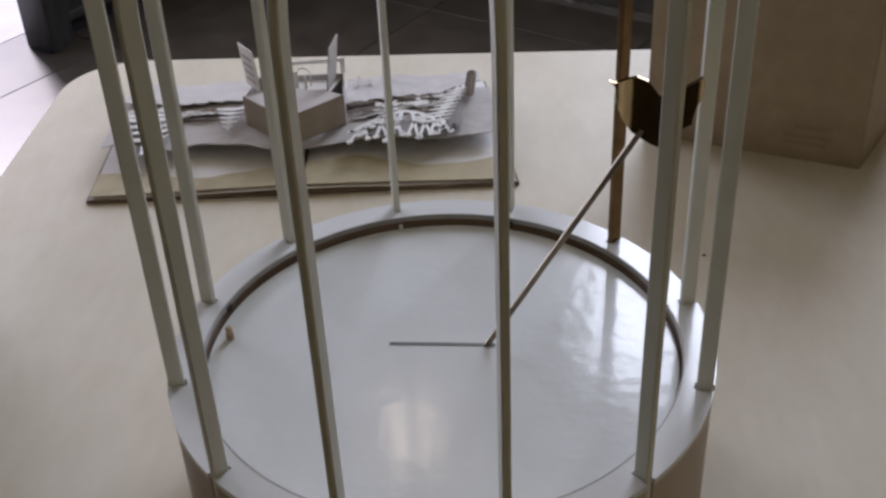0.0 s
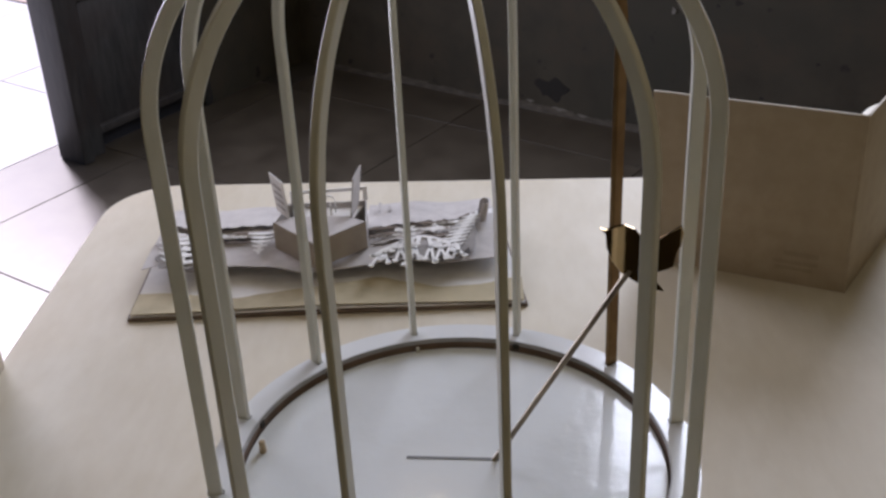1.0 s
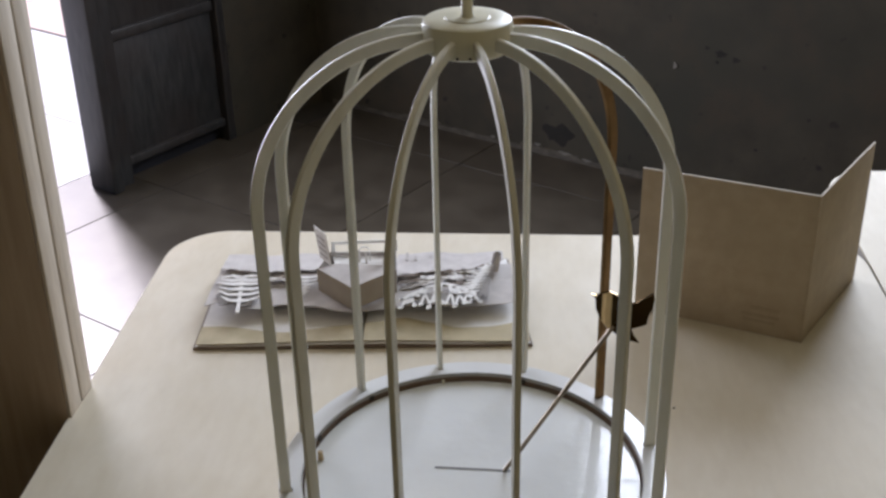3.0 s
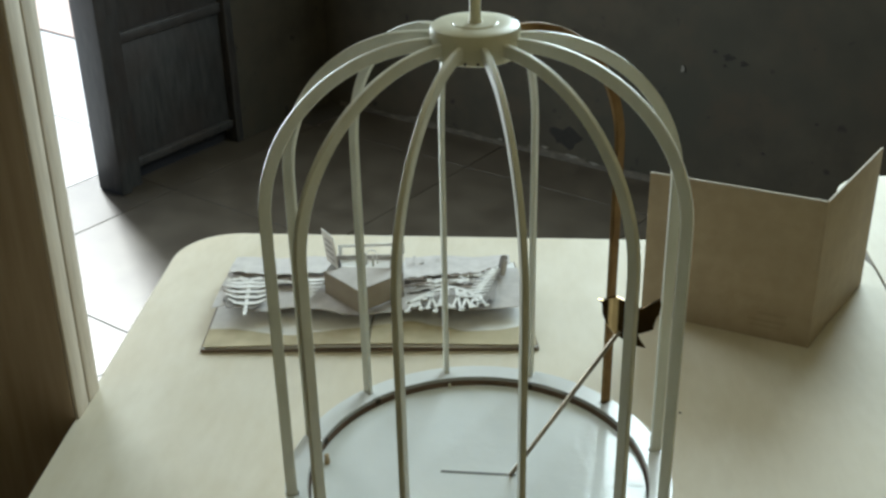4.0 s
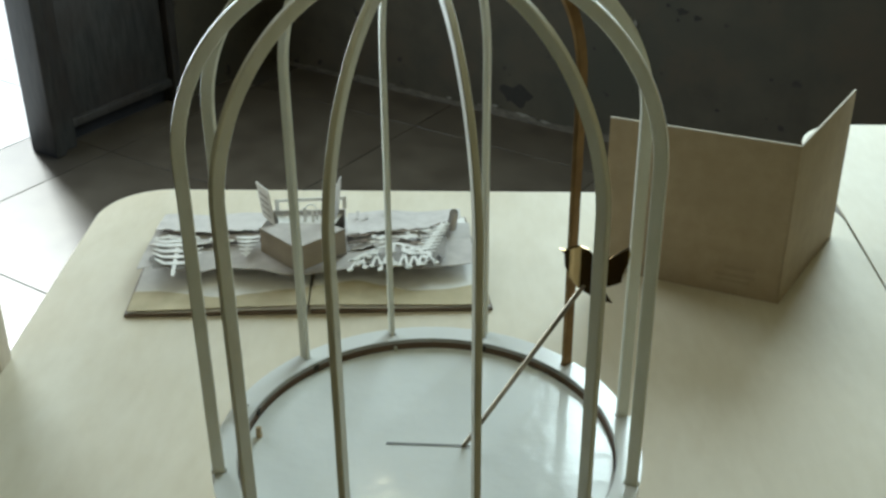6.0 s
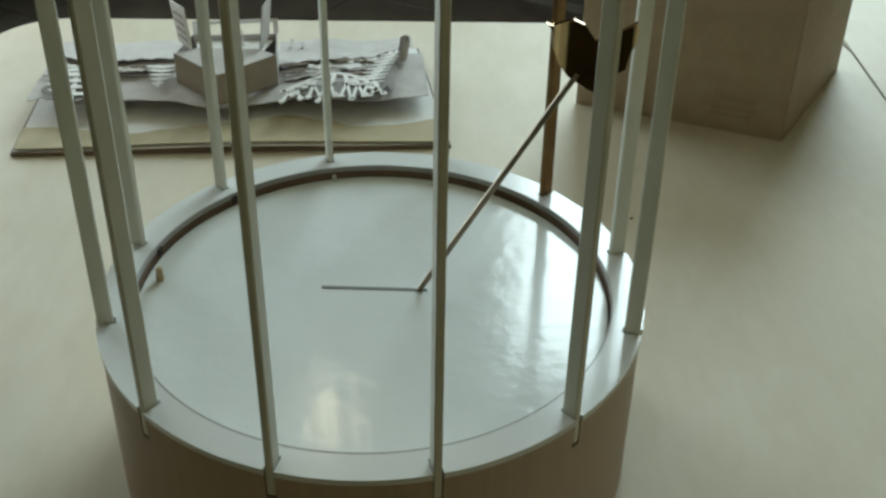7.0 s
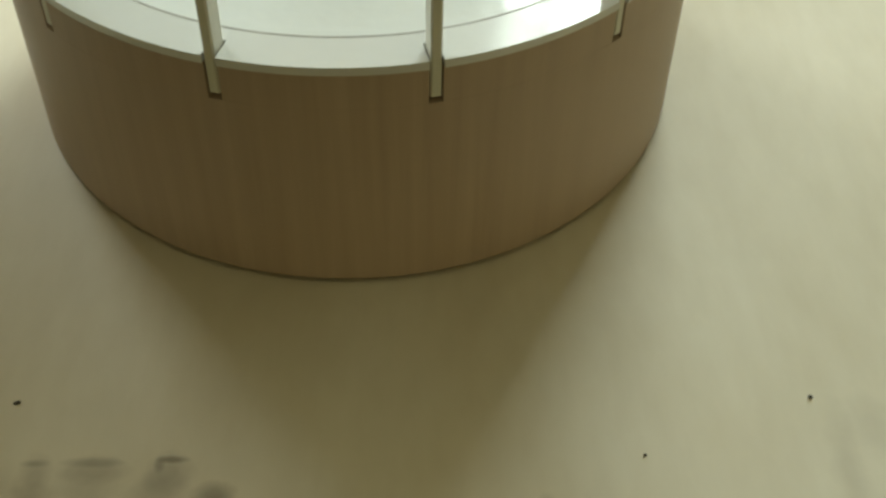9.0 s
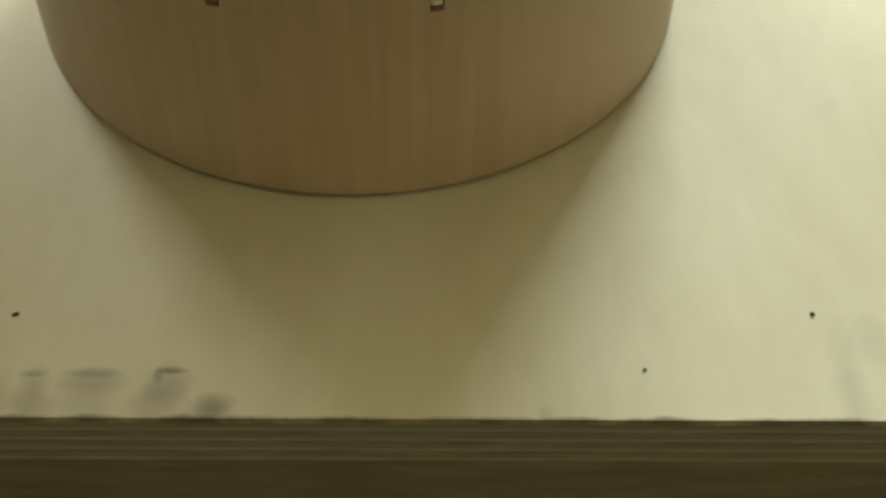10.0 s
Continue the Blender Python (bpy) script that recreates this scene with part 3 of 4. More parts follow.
slab(bm, [(x * 0.000125, y * 0.000134) for x, y in BIRD], -0.0011, 0.0011)
bmesh.ops.bevel(bm, geom=[e for e in bm.edges if e.is_manifold and abs(e.verts[0].co.z - e.verts[1].co.z) < 1e-6], offset=0.0003, segments=1, affect="EDGES")
bird = part("bird_figure", bm, M_BRASS_BIRD, cage, "flat polished brass bird silhouette", smooth=25)
bird.matrix_local = Matrix.Translation(ROD_B) @ pose(0, 0, 0, 90, 0, 0)

# ---- pop-up book ----
BOOK_TURN = 5.2
book = thing("pop_up_book", pose(-0.2885, 0.279, TOP, 0, 0, BOOK_TURN), "open pop-up book with grey and white paper-cut landscape", "book")
W, D = 0.321, 0.172


def curve_at(points, u):
    """A smooth height through (u, v) points."""
    for (u0, v0), (u1, v1) in zip(points, points[1:]):
        if u <= u1:
            t = max(0.0, min(1.0, (u - u0) / (u1 - u0)))
            t = t * t * (3 - 2 * t)
            return v0 + (v1 - v0) * t
    return points[-1][1]


def sheet(bm, u0, u1, front, back, z_of, n=48, rows=8, thick=0.0007):
    """A thin bent paper sheet between two edge curves; z_of(u, s) lifts it, s from 0 in front to 1 behind."""
    top, low = [], []
    for i in range(n + 1):
        u = u0 + (u1 - u0) * i / n
        a, b = front(u), back(u)
        col = [(u, a + (b - a) * k / rows, z_of(u, k / rows)) for k in range(rows + 1)]
        top.append([bm.verts.new(c) for c in col])
        low.append([bm.verts.new((c[0], c[1], c[2] - thick)) for c in col])
    for i in range(n):
        for k in range(rows):
            bm.faces.new((top[i][k], top[i + 1][k], top[i + 1][k + 1], top[i][k + 1]))
            bm.faces.new((low[i][k + 1], low[i + 1][k + 1], low[i + 1][k], low[i][k]))
        bm.faces.new((low[i][0], low[i + 1][0], top[i + 1][0], top[i][0]))
        bm.faces.new((top[i][rows], top[i + 1][rows], low[i + 1][rows], low[i][rows]))
    for e in (0, n):
        for k in range(rows):
            bm.faces.new((low[e][k], top[e][k], top[e][k + 1], low[e][k + 1]))


def taper(u, v):
    """The right half narrows a little towards its far end."""
    return u - 0.016 * max(0.0, (u - W / 2) / (W / 2)) * v / D


for u0, u1 in ((-0.002, W / 2 - 0.0015), (W / 2 + 0.0015, W + 0.002)):
    bm = bmesh.new()
    slab(bm, [(taper(u, v), v) for u, v in ((u0, -0.002), (u1, -0.002), (u1, D + 0.002), (u0, D + 0.002))], 0.0002, 0.003)
    bmesh.ops.bevel(bm, geom=bm.edges[:], offset=0.0007, segments=2, affect="EDGES", profile=0.5)
    part("cover", bm, M_COVER_SLIT_SHADE, book, "dark brown cover board")
for u0, u1 in ((0, W / 2 - 0.0015), (W / 2 + 0.0015, W)):
    bm = bmesh.new()
    sheet(bm, u0, u1, lambda u: 0.0, lambda u: D, lambda u, s: 0.0048 + 0.0012 * math.cos((u / W - 0.5) * 6) - 0.0006 * abs(u - W / 2) / W, 16, 4, 0.0016)
    for v in bm.verts:
        v.co.x = taper(v.co.x, v.co.y)
    part("page", bm, M_PAPER, book, "white inner page")
TAN = [(0, 0.033), (0.016, 0.033), (0.086, 0.018), (0.107, 0.023), (0.140, 0.028), (0.174, 0.035), (0.2, 0.042), (0.227, 0.033), (0.253, 0.024), (0.277, 0.026), (W, 0.037)]
for u0, u1 in ((0.0005, W / 2 - 0.001), (W / 2 + 0.001, W - 0.0005)):
    bm = bmesh.new()
    sheet(bm, u0, u1, lambda u: 0.0004, lambda u: curve_at(TAN, u), lambda u, s: 0.0072 + 0.0012 * math.cos((u / W - 0.5) * 6) - 0.0006 * abs(u - W / 2) / W, 30, 3, 0.0008)
    part("hill_strip", bm, M_PAPER_TAN, book, "tan wavy paper hill")
L1 = [(0, 0.050), (0.02, 0.058), (0.042, 0.048), (0.055, 0.049), (0.075, 0.056), (0.106, 0.047), (0.136, 0.038), (0.150, 0.040), (0.174, 0.046), (0.2, 0.048), (0.25, 0.048), (0.285, 0.052), (0.314, 0.057)]


def z_layer1(u, s):
    return 0.0178 - 0.009 * s * s + 0.0022 * math.sin(u * 60 + 1) * (1 - s) - 0.004 * max(0, (u - 0.285) / 0.03) * (1 - s)


bm = bmesh.new()
sheet(bm, 0.001, 0.309, lambda u: curve_at(L1, u), lambda u: 0.150, z_layer1, 64, 10)
part("paper_layer", bm, M_PAPER_GREY, book, "grey wavy raised paper hill")
for u0, u1, f, b, z0, dz in ((0.004, 0.108, [(0, 0.092), (0.03, 0.084), (0.06, 0.098), (0.11, 0.104)], 0.150, 0.0205, -0.004),
                             (0.196, 0.276, [(0.19, 0.078), (0.215, 0.083), (0.245, 0.094), (0.28, 0.104)], 0.125, 0.0205, -0.003),
                             (0.006, 0.112, [(0, 0.118), (0.04, 0.114), (0.09, 0.112), (0.12, 0.118)], 0.163, 0.0238, -0.007),
                             (0.188, 0.300, [(0.18, 0.104), (0.22, 0.106), (0.26, 0.114), (0.30, 0.130)], 0.163, 0.0235, -0.007)):
    bm = bmesh.new()
    sheet(bm, u0, u1, (lambda f: lambda u: curve_at(f, u) + 0.0012 * math.sin(u * 420) + 0.0008 * math.sin(u * 910))(f), (lambda b: lambda u: b)(b), (lambda z0, dz: lambda u, s: z0 + dz * s + 0.0012 * math.sin(u * 90))(z0, dz), 48, 5)
    part("paper_layer", bm, M_PAPER_GREY, book, "grey torn-edged paper hill layer")
# curled strip at the far end of the hills
bm = bmesh.new()
curl = []
for i in range(15):
    a = radians(-130 + 290 * i / 14)
    curl.append((0.291 + 0.0042 * math.cos(a) - 0.0006 * i / 14, 0.122 + 0.0062 * math.sin(a)))
for (x0, y0), (x1, y1) in zip(curl, curl[1:]):
    low, high = [(x0, y0, 0.0175), (x1, y1, 0.0175)], [(x1 + 0.003, y1 + 0.003, 0.034), (x0 + 0.003, y0 + 0.003, 0.034)]
    bm.faces.new([bm.verts.new(c) for c in low + high])
bmesh.ops.remove_doubles(bm, verts=bm.verts, dist=0.00005)
bmesh.ops.solidify(bm, geom=bm.faces[:], thickness=0.0006)
part("curled_strip", bm, M_PAPER_GREY, book, "curled grey paper strip")
# white torn shores between the layers
for u0, u1, v, w, z in ((0.214, 0.262, 0.0985, 0.0060, 0.0224), (0.236, 0.284, 0.1075, 0.0034, 0.0230), (0.008, 0.050, 0.1045, 0.0050, 0.0224), (0.060, 0.100, 0.0990, 0.0046, 0.0222), (0.196, 0.232, 0.0900, 0.0030, 0.0216)):
    bm = bmesh.new()
    sheet(bm, u0, u1, (lambda v, w: lambda u: v - w * (0.5 + 0.3 * math.sin(u * 260) + 0.2 * math.sin(u * 760 + 2)))(v, w), (lambda v, w: lambda u: v + w * (0.45 + 0.35 * math.sin(u * 330 + 1) + 0.2 * math.sin(u * 990)))(v, w), (lambda z: lambda u, s: z + 0.0006 * s)(z), 30, 3, 0.0005)
    part("paper_shore", bm, M_PAPER, book, "white torn paper strip between grey hills")
# shade of the gaps between torn layers, laid on as dark strips: ends, heights of the two ends, width
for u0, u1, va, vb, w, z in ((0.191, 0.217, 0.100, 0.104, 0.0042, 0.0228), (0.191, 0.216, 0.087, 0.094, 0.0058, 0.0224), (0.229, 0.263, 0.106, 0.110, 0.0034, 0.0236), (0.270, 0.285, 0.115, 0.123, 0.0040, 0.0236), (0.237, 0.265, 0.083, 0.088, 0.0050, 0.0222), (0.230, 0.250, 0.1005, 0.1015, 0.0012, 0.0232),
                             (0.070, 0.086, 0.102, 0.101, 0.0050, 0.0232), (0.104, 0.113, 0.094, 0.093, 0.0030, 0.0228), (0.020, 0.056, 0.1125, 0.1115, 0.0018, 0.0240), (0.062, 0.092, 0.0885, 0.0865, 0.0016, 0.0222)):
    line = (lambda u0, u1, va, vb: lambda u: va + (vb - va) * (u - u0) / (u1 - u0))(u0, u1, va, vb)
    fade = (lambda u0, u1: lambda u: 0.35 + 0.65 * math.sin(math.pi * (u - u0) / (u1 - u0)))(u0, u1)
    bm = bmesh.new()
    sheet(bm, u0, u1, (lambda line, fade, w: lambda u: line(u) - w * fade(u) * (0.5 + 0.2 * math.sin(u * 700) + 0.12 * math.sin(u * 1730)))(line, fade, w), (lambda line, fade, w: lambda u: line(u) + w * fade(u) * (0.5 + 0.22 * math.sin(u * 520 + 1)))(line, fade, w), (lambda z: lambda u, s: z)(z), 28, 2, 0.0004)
    part("slit_shade", bm, M_COVER_SLIT_SHADE, book, "dark strip standing for the shade in a torn paper gap")


def wall_strip(bm, a, b, z0, z1, t=0.0008, lean=(0, 0)):
    """An upright paper wall from a to b (u, v), leaning at its top."""
    d = Vector((b[0] - a[0], b[1] - a[1]))
    n = Vector((-d.y, d.x)).normalized() * t
    quads = []
    for (x, y), z, l in ((a, z0, 0), (b, z0, 0), (b, z1, 1), (a, z1, 1)):
        quads.append((x + lean[0] * l, y + lean[1] * l, z))
    fr = [bm.verts.new(q) for q in quads]
    bk = [bm.verts.new((q[0] + n.x, q[1] + n.y, q[2])) for q in quads]
    bm.faces.new(fr)
    bm.faces.new(bk[::-1])
    for i in range(4):
        j = (i + 1) % 4
        bm.faces.new((fr[i], bk[i], bk[j], fr[j]))


# folded paper house
M_HOUSE = surface("house_paper", (0.33, 0.285, 0.24), (0.39, 0.345, 0.29), 60, rough=0.8, bump=0.1)
PL, PP, PR, PBR, PBL = (0.111, 0.081), (0.149, 0.040), (0.191, 0.076), (0.189, 0.120), (0.120, 0.120)
house_z0, house_z1 = 0.0185, 0.0435
for k, (a, b) in enumerate(((PL, PP), (PP, PR), (PR, PBR), (PBR, PBL), (PBL, PL))):
    bm = bmesh.new()
    wall_strip(bm, a, b, house_z0 if k < 2 else 0.012, house_z1 if k < 2 else house_z1 - 0.002)
    part("house_wall", bm, M_HOUSE if k < 2 else M_PAPER_GREY, book, "beige folded paper wall" if k < 2 else "")
IN_L, IN_R = (0.129, 0.091), (0.176, 0.087)
bm = bmesh.new()
slab(bm, [PL, PP, PR, IN_R, IN_L], house_z1 - 0.0012, house_z1 - 0.0004)
part("house_roof", bm, M_PAPER_GREY, book, "pale grey folded roof sheet")
bm = bmesh.new()
slab(bm, [IN_L, IN_R, (0.186, 0.119), (0.123, 0.119)], 0.036, 0.0368)
part("house_floor", bm, M_PAPER, book, "white paper floor inside the house")
bm = bmesh.new()
wall_strip(bm, (0.126, 0.086), (0.112, 0.108), 0.042, 0.072, lean=(-0.006, 0.014))
flap = part("flap", bm, M_PAPER, book, "upright white flap with rows of print")
for i in range(4):
    bm = bmesh.new()
    f0, f1 = 0.2 + 0.18 * i, 0.26 + 0.18 * i
    z0, z1 = 0.042 + 0.03 * f0, 0.042 + 0.03 * f1
    a = Vector((0.1252, 0.0856)).lerp(Vector((0.1128, 0.1052)), 0.12)
    b = Vector((0.1252, 0.0856)).lerp(Vector((0.1128, 0.1052)), 0.85)
    lean0, lean1 = Vector((-0.006, 0.014)) * f0, Vector((-0.006, 0.014)) * f1
    off = Vector((-0.844, -0.537)) * 0.0012
    vs = [bm.verts.new((*(p + l + off), z)) for p, l, z in ((a, lean0, z0), (b, lean0, z0), (b, lean1, z1), (a, lean1, z1))]
    vb = [bm.verts.new((v.co.x + 0.0003, v.co.y + 0.0002, v.co.z)) for v in vs]
    bm.faces.new(vs)
    bm.faces.new(vb[::-1])
    for q in range(4):
        bm.faces.new((vs[q], vb[q], vb[(q + 1) % 4], vs[(q + 1) % 4]))
    part("print_bar", bm, M_INK, flap)
bm = bmesh.new()
wall_strip(bm, (0.178, 0.084), (0.183, 0.114), 0.042, 0.073, lean=(0.003, 0.014))
part("flap", bm, M_PAPER_GREY, book, "upright grey paper flap")
bm = bmesh.new()
for a, b, z0, z1 in (((0.122, 0.1195), (0.190, 0.1235), 0.050, 0.053), ((0.122, 0.1195), (0.126, 0.1197), 0.040, 0.053), ((0.186, 0.1232), (0.190, 0.1235), 0.040, 0.053), ((0.150, 0.105), (0.153, 0.106), 0.036, 0.051), ((0.158, 0.103), (0.160, 0.1035), 0.036, 0.048)):
    wall_strip(bm, a, b, z0, z1)
part("house_frame", bm, M_PAPER, book, "thin white paper window frame")
bm = bmesh.new()
arch = [(0.1515 + 0.0055 * (1 - math.cos(a)), 0.0365 + (0.012 + 0.005 * math.sin(a))) for a in [math.pi * k / 10 for k in range(11)]]
for (x0, z0), (x1, z1) in zip(arch, arch[1:]):
    vs = [bm.verts.new((x, 0.108 + y, z)) for y in (0, 0.0008) for x, z in ((x0, z0 - 0.0012), (x1, z1 - 0.0012), (x1, z1), (x0, z0))]
    for f in ((0, 1, 2, 3), (7, 6, 5, 4), (0, 4, 5, 1), (2, 6, 7, 3), (0, 3, 7, 4), (1, 5, 6, 2)):
        bm.faces.new([vs[i] for i in f])
for x in (0.1515, 0.1625):
    wall_strip(bm, (x - 0.0006, 0.108), (x + 0.0006, 0.108), 0.0365, 0.0485)
part("house_arch", bm, M_PAPER, book, "small white paper arch inside the house")


def twig(bm, a, b, w0, w1, z, t=0.0006):
    """A flat tapering paper twig lying at height z."""
    a, b = Vector(a), Vector(b)
    n = (b - a).normalized()
    n = Vector((-n.y, n.x))
    pts = [a + n * w0, a - n * w0, b - n * w1, b + n * w1]
    slab(bm, [(p.x, p.y) for p in pts], z, z + t)


# shade beneath the cut-outs, put in as dark grey patches
M_SHADE_PAPER = surface("shade_paper", (0.20, 0.185, 0.175), (0.29, 0.27, 0.255), 80, rough=0.85, bump=0.1)
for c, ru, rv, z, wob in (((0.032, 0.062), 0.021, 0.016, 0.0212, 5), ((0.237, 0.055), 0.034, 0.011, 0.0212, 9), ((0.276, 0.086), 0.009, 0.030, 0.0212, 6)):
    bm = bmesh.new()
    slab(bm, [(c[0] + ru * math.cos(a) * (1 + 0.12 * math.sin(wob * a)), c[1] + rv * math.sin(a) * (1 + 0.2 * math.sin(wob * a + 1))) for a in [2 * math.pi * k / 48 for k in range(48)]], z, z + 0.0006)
    part("cutout_shade", bm, M_SHADE_PAPER, book, "dark grey patch painting the shade behind a cut-out")
# swept frond whose stem overhangs the front edge
bm = bmesh.new()
S0, S1 = Vector((0.0375, 0.030)), Vector((0.0315, 0.097))
twig(bm, S0, S1, 0.0016, 0.0022, 0.0228)
for i, (f, reach) in enumerate(((0.34, 0.020), (0.52, 0.023), (0.68, 0.024), (0.84, 0.024), (0.96, 0.022))):
    c = S0.lerp(S1, f)
    for s in (-1, 1):
        tip = 0.0022 * (4 - i) - 0.001
        knee = Vector((c.x + s * reach * 0.5, c.y + tip * 0.25 - 0.0012))
        twig(bm, c, knee, 0.0028, 0.0022, 0.0230 + 0.0002 * i)
        twig(bm, knee, (c.x + s * reach, c.y + tip + 0.002), 0.0022, 0.0005, 0.0230 + 0.0002 * i)
part("paper_tree", bm, M_PAPER, book, "white cut-paper frond")
# small pine, its narrow tip towards the front
bm = bmesh.new()
twig(bm, (0.0985, 0.064), (0.0970, 0.102), 0.0012, 0.0030, 0.0226)
for i in range(5):
    v = 0.069 + i * 0.0072
    reach = 0.0045 + 0.0021 * i
    for s in (-1, 1):
        twig(bm, (0.0977, v), (0.0977 + s * reach, v + 0.0022), 0.0024, 0.0007, 0.0228 + 0.0002 * i)
part("paper_tree", bm, M_PAPER, book, "white cut-paper pine")
# needle frond at the far end
bm = bmesh.new()
F0, F1 = Vector((0.2605, 0.060)), Vector((0.2830, 0.121))
twig(bm, F0, F1, 0.0030, 0.0028, 0.0232)
for i in range(9):
    c = F0.lerp(F1, 0.05 + 0.108 * i)
    reach = 0.0125 - 0.0005 * i
    for s in (-1, 1):
        twig(bm, c, (c.x + s * reach, c.y + 0.001 + 0.003 * s), 0.0020, 0.0006, 0.0234 + 0.0002 * (i % 2))
part("paper_tree", bm, M_PAPER, book, "white cut-paper needle frond")
# spreading tree: an arched bough with twigs that fork into knobbed tips
bm = bmesh.new()
rng = random.Random(7)
ARCH = [(0.196, 0.050), (0.205, 0.060), (0.219, 0.073), (0.236, 0.083), (0.249, 0.078), (0.260, 0.070), (0.270, 0.060)]


def bough(u):
    for (u0, v0), (u1, v1) in zip(ARCH, ARCH[1:]):
        if u <= u1:
            return v0 + (v1 - v0) * (u - u0) / (u1 - u0)
    return ARCH[-1][1]


def knob(u, v):
    slab(bm, [(u + 0.0026 * math.cos(a) * (1 + 0.2 * math.cos(3 * a)), v + 0.0027 * math.sin(a)) for a in [k * math.pi / 6 for k in range(12)]], 0.0234, 0.0243)


for a, b in zip(ARCH, ARCH[1:]):
    twig(bm, a, b, 0.0019, 0.0019, 0.0232)
knob(*ARCH[0])
for k, u in enumerate((0.203, 0.211, 0.220, 0.229, 0.236, 0.244, 0.252, 0.259, 0.267)):
    top = Vector((u, bough(u)))
    foot = 0.040 + 0.004 * (k % 2) + (0.004 if k in (0, 8) else 0)
    mid = Vector((u + rng.uniform(-0.005, 0.005), foot + (top.y - foot) * rng.uniform(0.48, 0.68)))
    twig(bm, top, mid, 0.0019, 0.0015, 0.0230 + 0.0001 * k)
    for s in (-1, 1):
        end = Vector((mid.x + s * rng.uniform(0.0030, 0.0065), foot + rng.uniform(-0.007, 0.009) - 0.004 * s * (k % 3 - 1)))
        twig(bm, mid, end, 0.0014, 0.0011, 0.0229 + 0.0001 * k)
        knob(*end)
    side = mid.lerp(top, 0.45)
    spur = side + Vector((0.0042 * (1 if k % 2 else -1), -0.003))
    twig(bm, side, spur, 0.0012, 0.0010, 0.0233)
    knob(*spur)
part("paper_tree", bm, M_PAPER, book, "white branching cut-paper tree with knobbed tips")
# faint print on the far sheet
for u0, u1, v0, v1 in ((0.197, 0.200, 0.137, 0.155), (0.206, 0.209, 0.139, 0.149), (0.222, 0.225, 0.141, 0.151), (0.212, 0.262, 0.156, 0.158)):
    bm = bmesh.new()
    box(bm, u0, u1, v0, v1, 0.0230 - 0.32 * (v0 - 0.13), 0.0236 - 0.32 * (v0 - 0.13))
    part("print_bar", bm, M_INK, book)

# ---- folded standing card ----
CA, CB, CC = Vector((0.133, 0.388)), Vector((0.2865, 0.332)), Vector((0.3625, 0.464))
CARD_H = 0.152
card = thing("folded_card", pose(CB.x, CB.y, TOP), "tall beige folded card standing open on the table", "card")


def card_panel(to, name):
    d = to - CB
    bm = bmesh.new()
    box(bm, 0.001, d.length, -0.001, 0.001, 0, CARD_H, bevel=0.0004)
    ob = part(name, bm, M_CARD, card, smooth=30)
    ob.matrix_local = Matrix.Rotation(math.atan2(d.y, d.x), 4, "Z")
    bm = bmesh.new()
    box(bm, 0.001, d.length, -0.0009, 0.0009, CARD_H + 0.0001, CARD_H + 0.0012)
    rim = part("rim", bm, M_CARD_EDGE, ob, "paler cut edge")
    return ob


front = card_panel(CA, "panel")
card_panel(CC, "panel")
bm = bmesh.new()
lathe(bm, [(0, 0), (0.0012, 0), (0.0012, CARD_H + 0.0008), (0, CARD_H + 0.0008)], 12)
part("fold", bm, M_CARD, card)
for u0, u1, z0, z1 in ((0.022, 0.050, 0.026, 0.030), (0.022, 0.058, 0.0185, 0.0215), (0.026, 0.056, 0.013, 0.0155)):
    part("print_bar", boxed(u0, u1, 0.0008, 0.0012, z0, z1), M_CARD_INK, front)

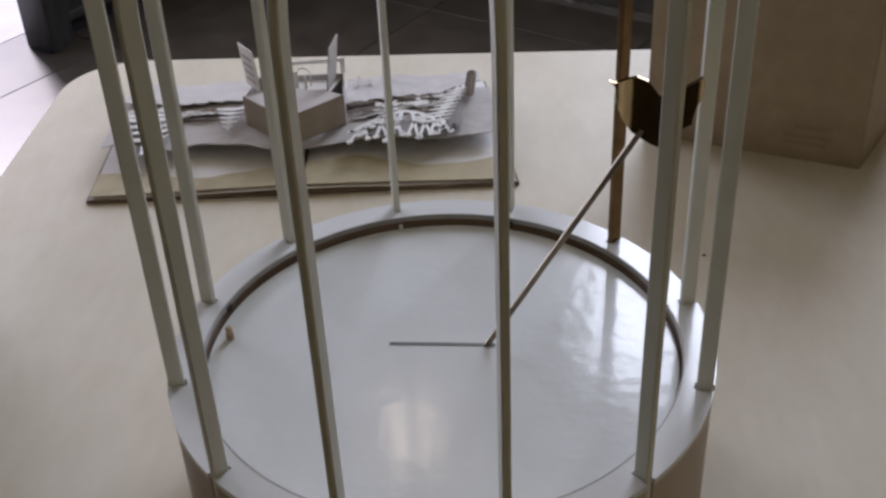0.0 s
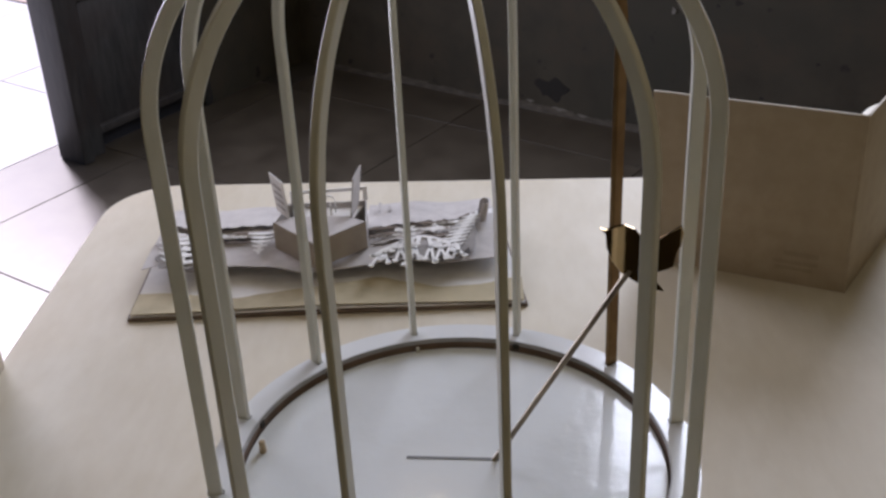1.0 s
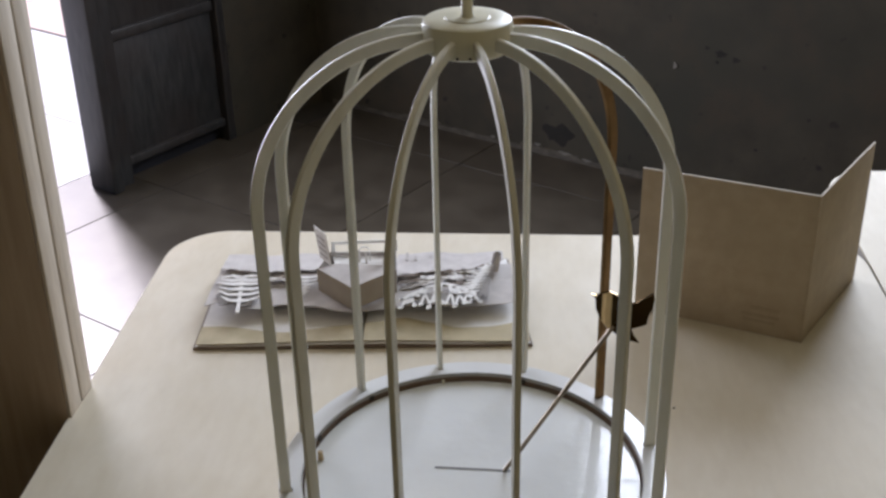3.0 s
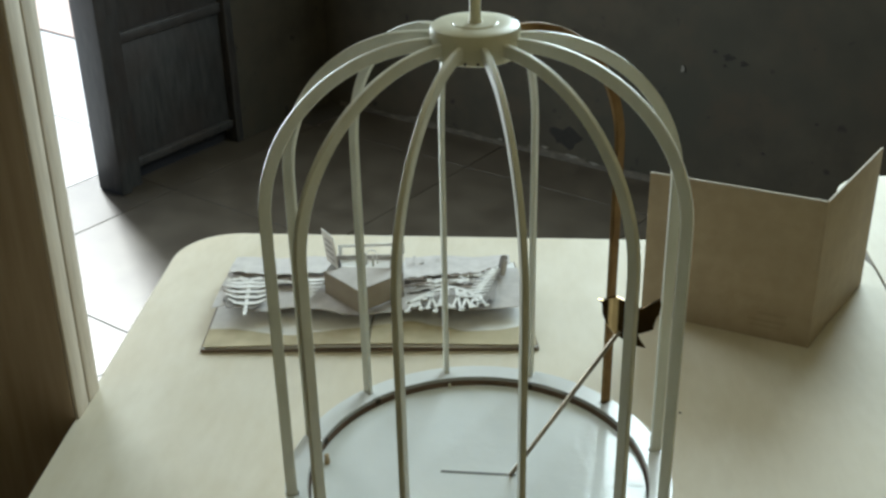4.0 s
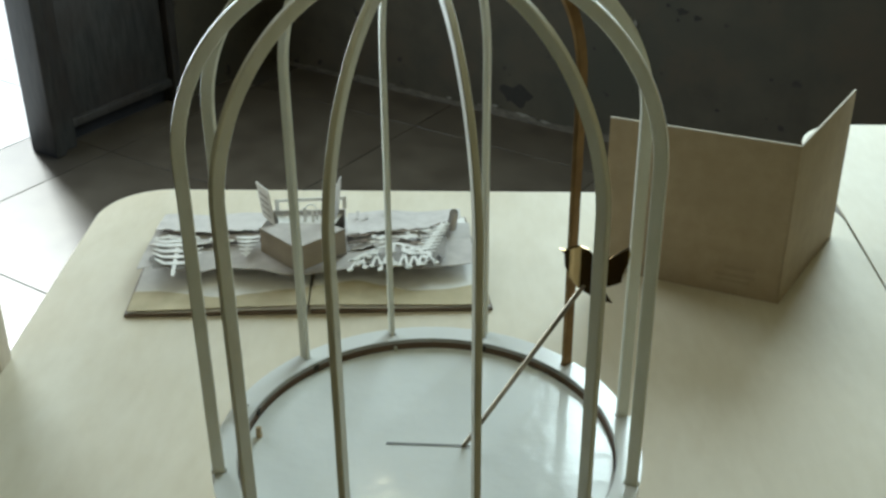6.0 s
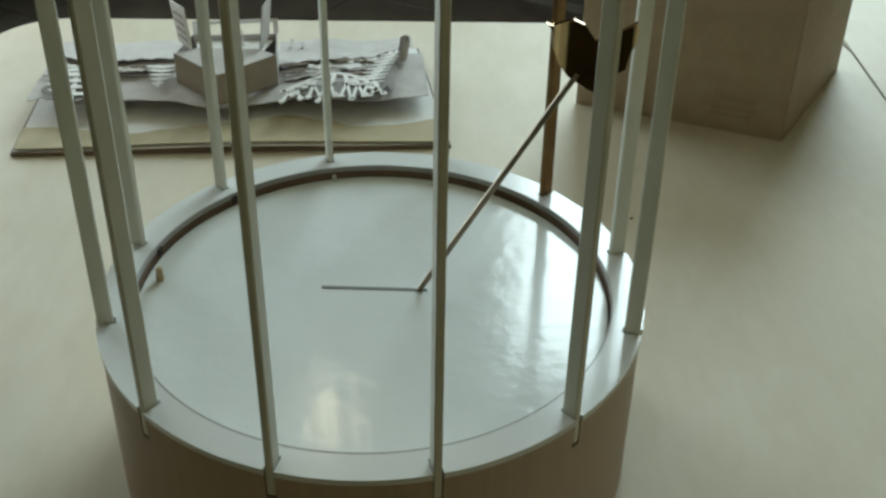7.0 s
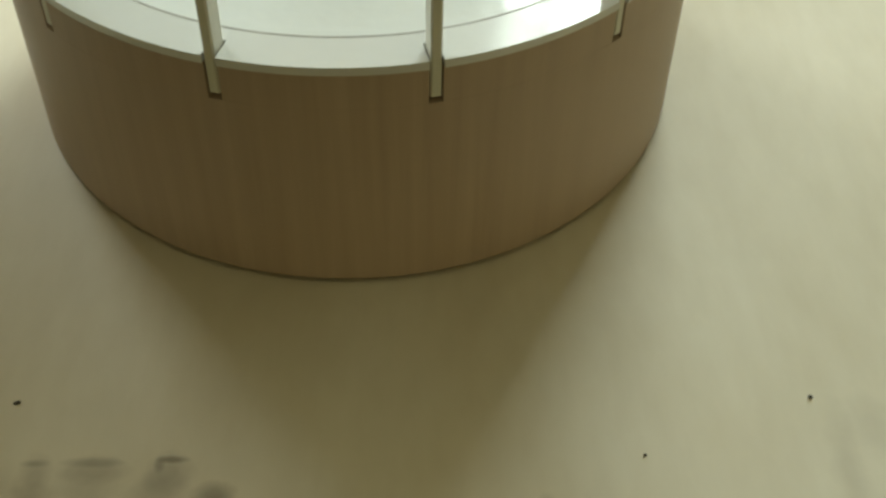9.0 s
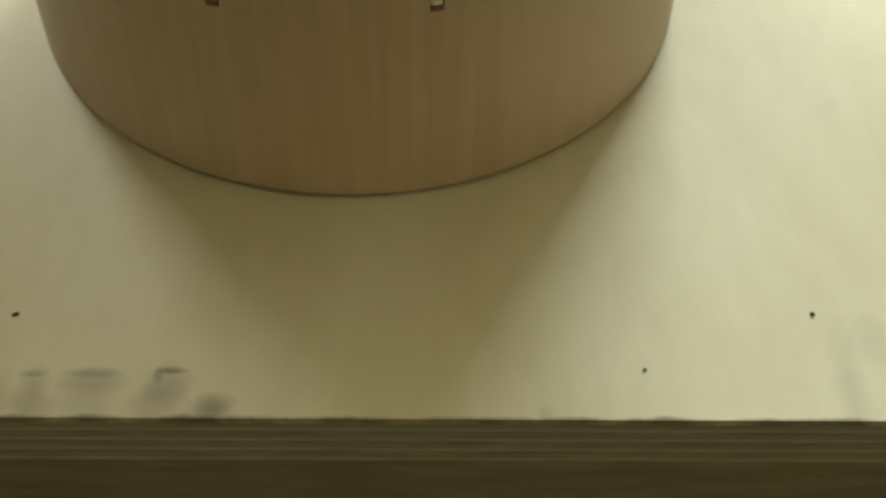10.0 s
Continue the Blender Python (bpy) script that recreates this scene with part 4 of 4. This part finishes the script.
# crumbs on the table
for x, y, s in ((0.159, -0.174, 1.0), (0.103, -0.198, 0.7), (-0.096, -0.185, 0.9), (0.159, 0.215, 1.5)):
    bm = bmesh.new()
    bmesh.ops.create_icosphere(bm, subdivisions=2, radius=0.0008 * s)
    for v in bm.verts:
        v.co *= 1 + 0.35 * noise.noise(v.co * 900 + Vector((x * 50, y * 50, 0)))
        v.co.z = max(v.co.z * 0.5, -0.0004)
        if x < 0:
            v.co.x *= 1.9
    crumb = part("crumb", bm, M_CRUMB)
    crumb.location = (x, y, TOP + 0.0004)
    crumb.rotation_euler = (0, 0, 0.35)
    tagged(crumb, "tiny dark crumb lying on the pale table top", "crumb", "crumbs on the table")

# ---- floor tiles ----
TILE = 0.6
tile_mesh = None
for i in range(8):
    for j in range(10):
        p, q = 0.11 + i * TILE, -0.20 - (j + 1) * TILE
        if tile_mesh is None:
            tile = part("tile", boxed(0.0015, TILE - 0.0015, 0.0015, TILE - 0.0015, -0.004, 0.0, bevel=0.001), M_TILE, floor, smooth=0)
            tile_mesh = tile.data
        else:
            tile = new("tile", tile_mesh)
            tile.parent = floor
        tile.location = (p, q, 0)
cut_mesh = None
for j in range(10):
    if cut_mesh is None:
        tile = part("tile", boxed(0.0015, 0.11 + WALL_T - 0.0015, 0.0015, TILE - 0.0015, -0.004, 0.0, bevel=0.001), M_TILE, floor, smooth=0)
        cut_mesh = tile.data
    else:
        tile = new("tile", cut_mesh)
        tile.parent = floor
    tile.location = (-WALL_T, -0.20 - (j + 1) * TILE, 0)
for i in range(8):
    tile = part("tile", boxed(0.0015, TILE - 0.0015, 0.0015, 0.198, -0.004, 0.0, bevel=0.001), M_TILE, floor, smooth=0)
    tile.location = (0.11 + i * TILE, -0.20, 0)
# paving strip outside the doorway
pave = structure("pavement", boxed(-3.2, -WALL_T, -6.2, 2.0, -0.0055, -0.003), M_JOINT, "pale sunlit paving slabs by the doorway", "pavement")
for material, rows, q0 in ((M_GROUND, 10, -0.006 - 10 * TILE), (M_PINK, 3, 0.008)):
    slab_mesh = None
    for i in range(5):
        for j in range(rows):
            if slab_mesh is None:
                t = part("paving_slab", boxed(0.002, TILE - 0.002, 0.002, TILE - 0.002, -0.004, 0.0, bevel=0.001), material, pave, smooth=0)
                slab_mesh = t.data
            else:
                t = new("paving_slab", slab_mesh)
                t.parent = pave
            t.location = (-WALL_T - (i + 1) * TILE, q0 + j * TILE, 0)
part("drain_line", boxed(-3.15, -WALL_T - 0.01, -0.005, 0.007, -0.0028, -0.0012), M_GROUT, pave, "dark joint between two kinds of paving")
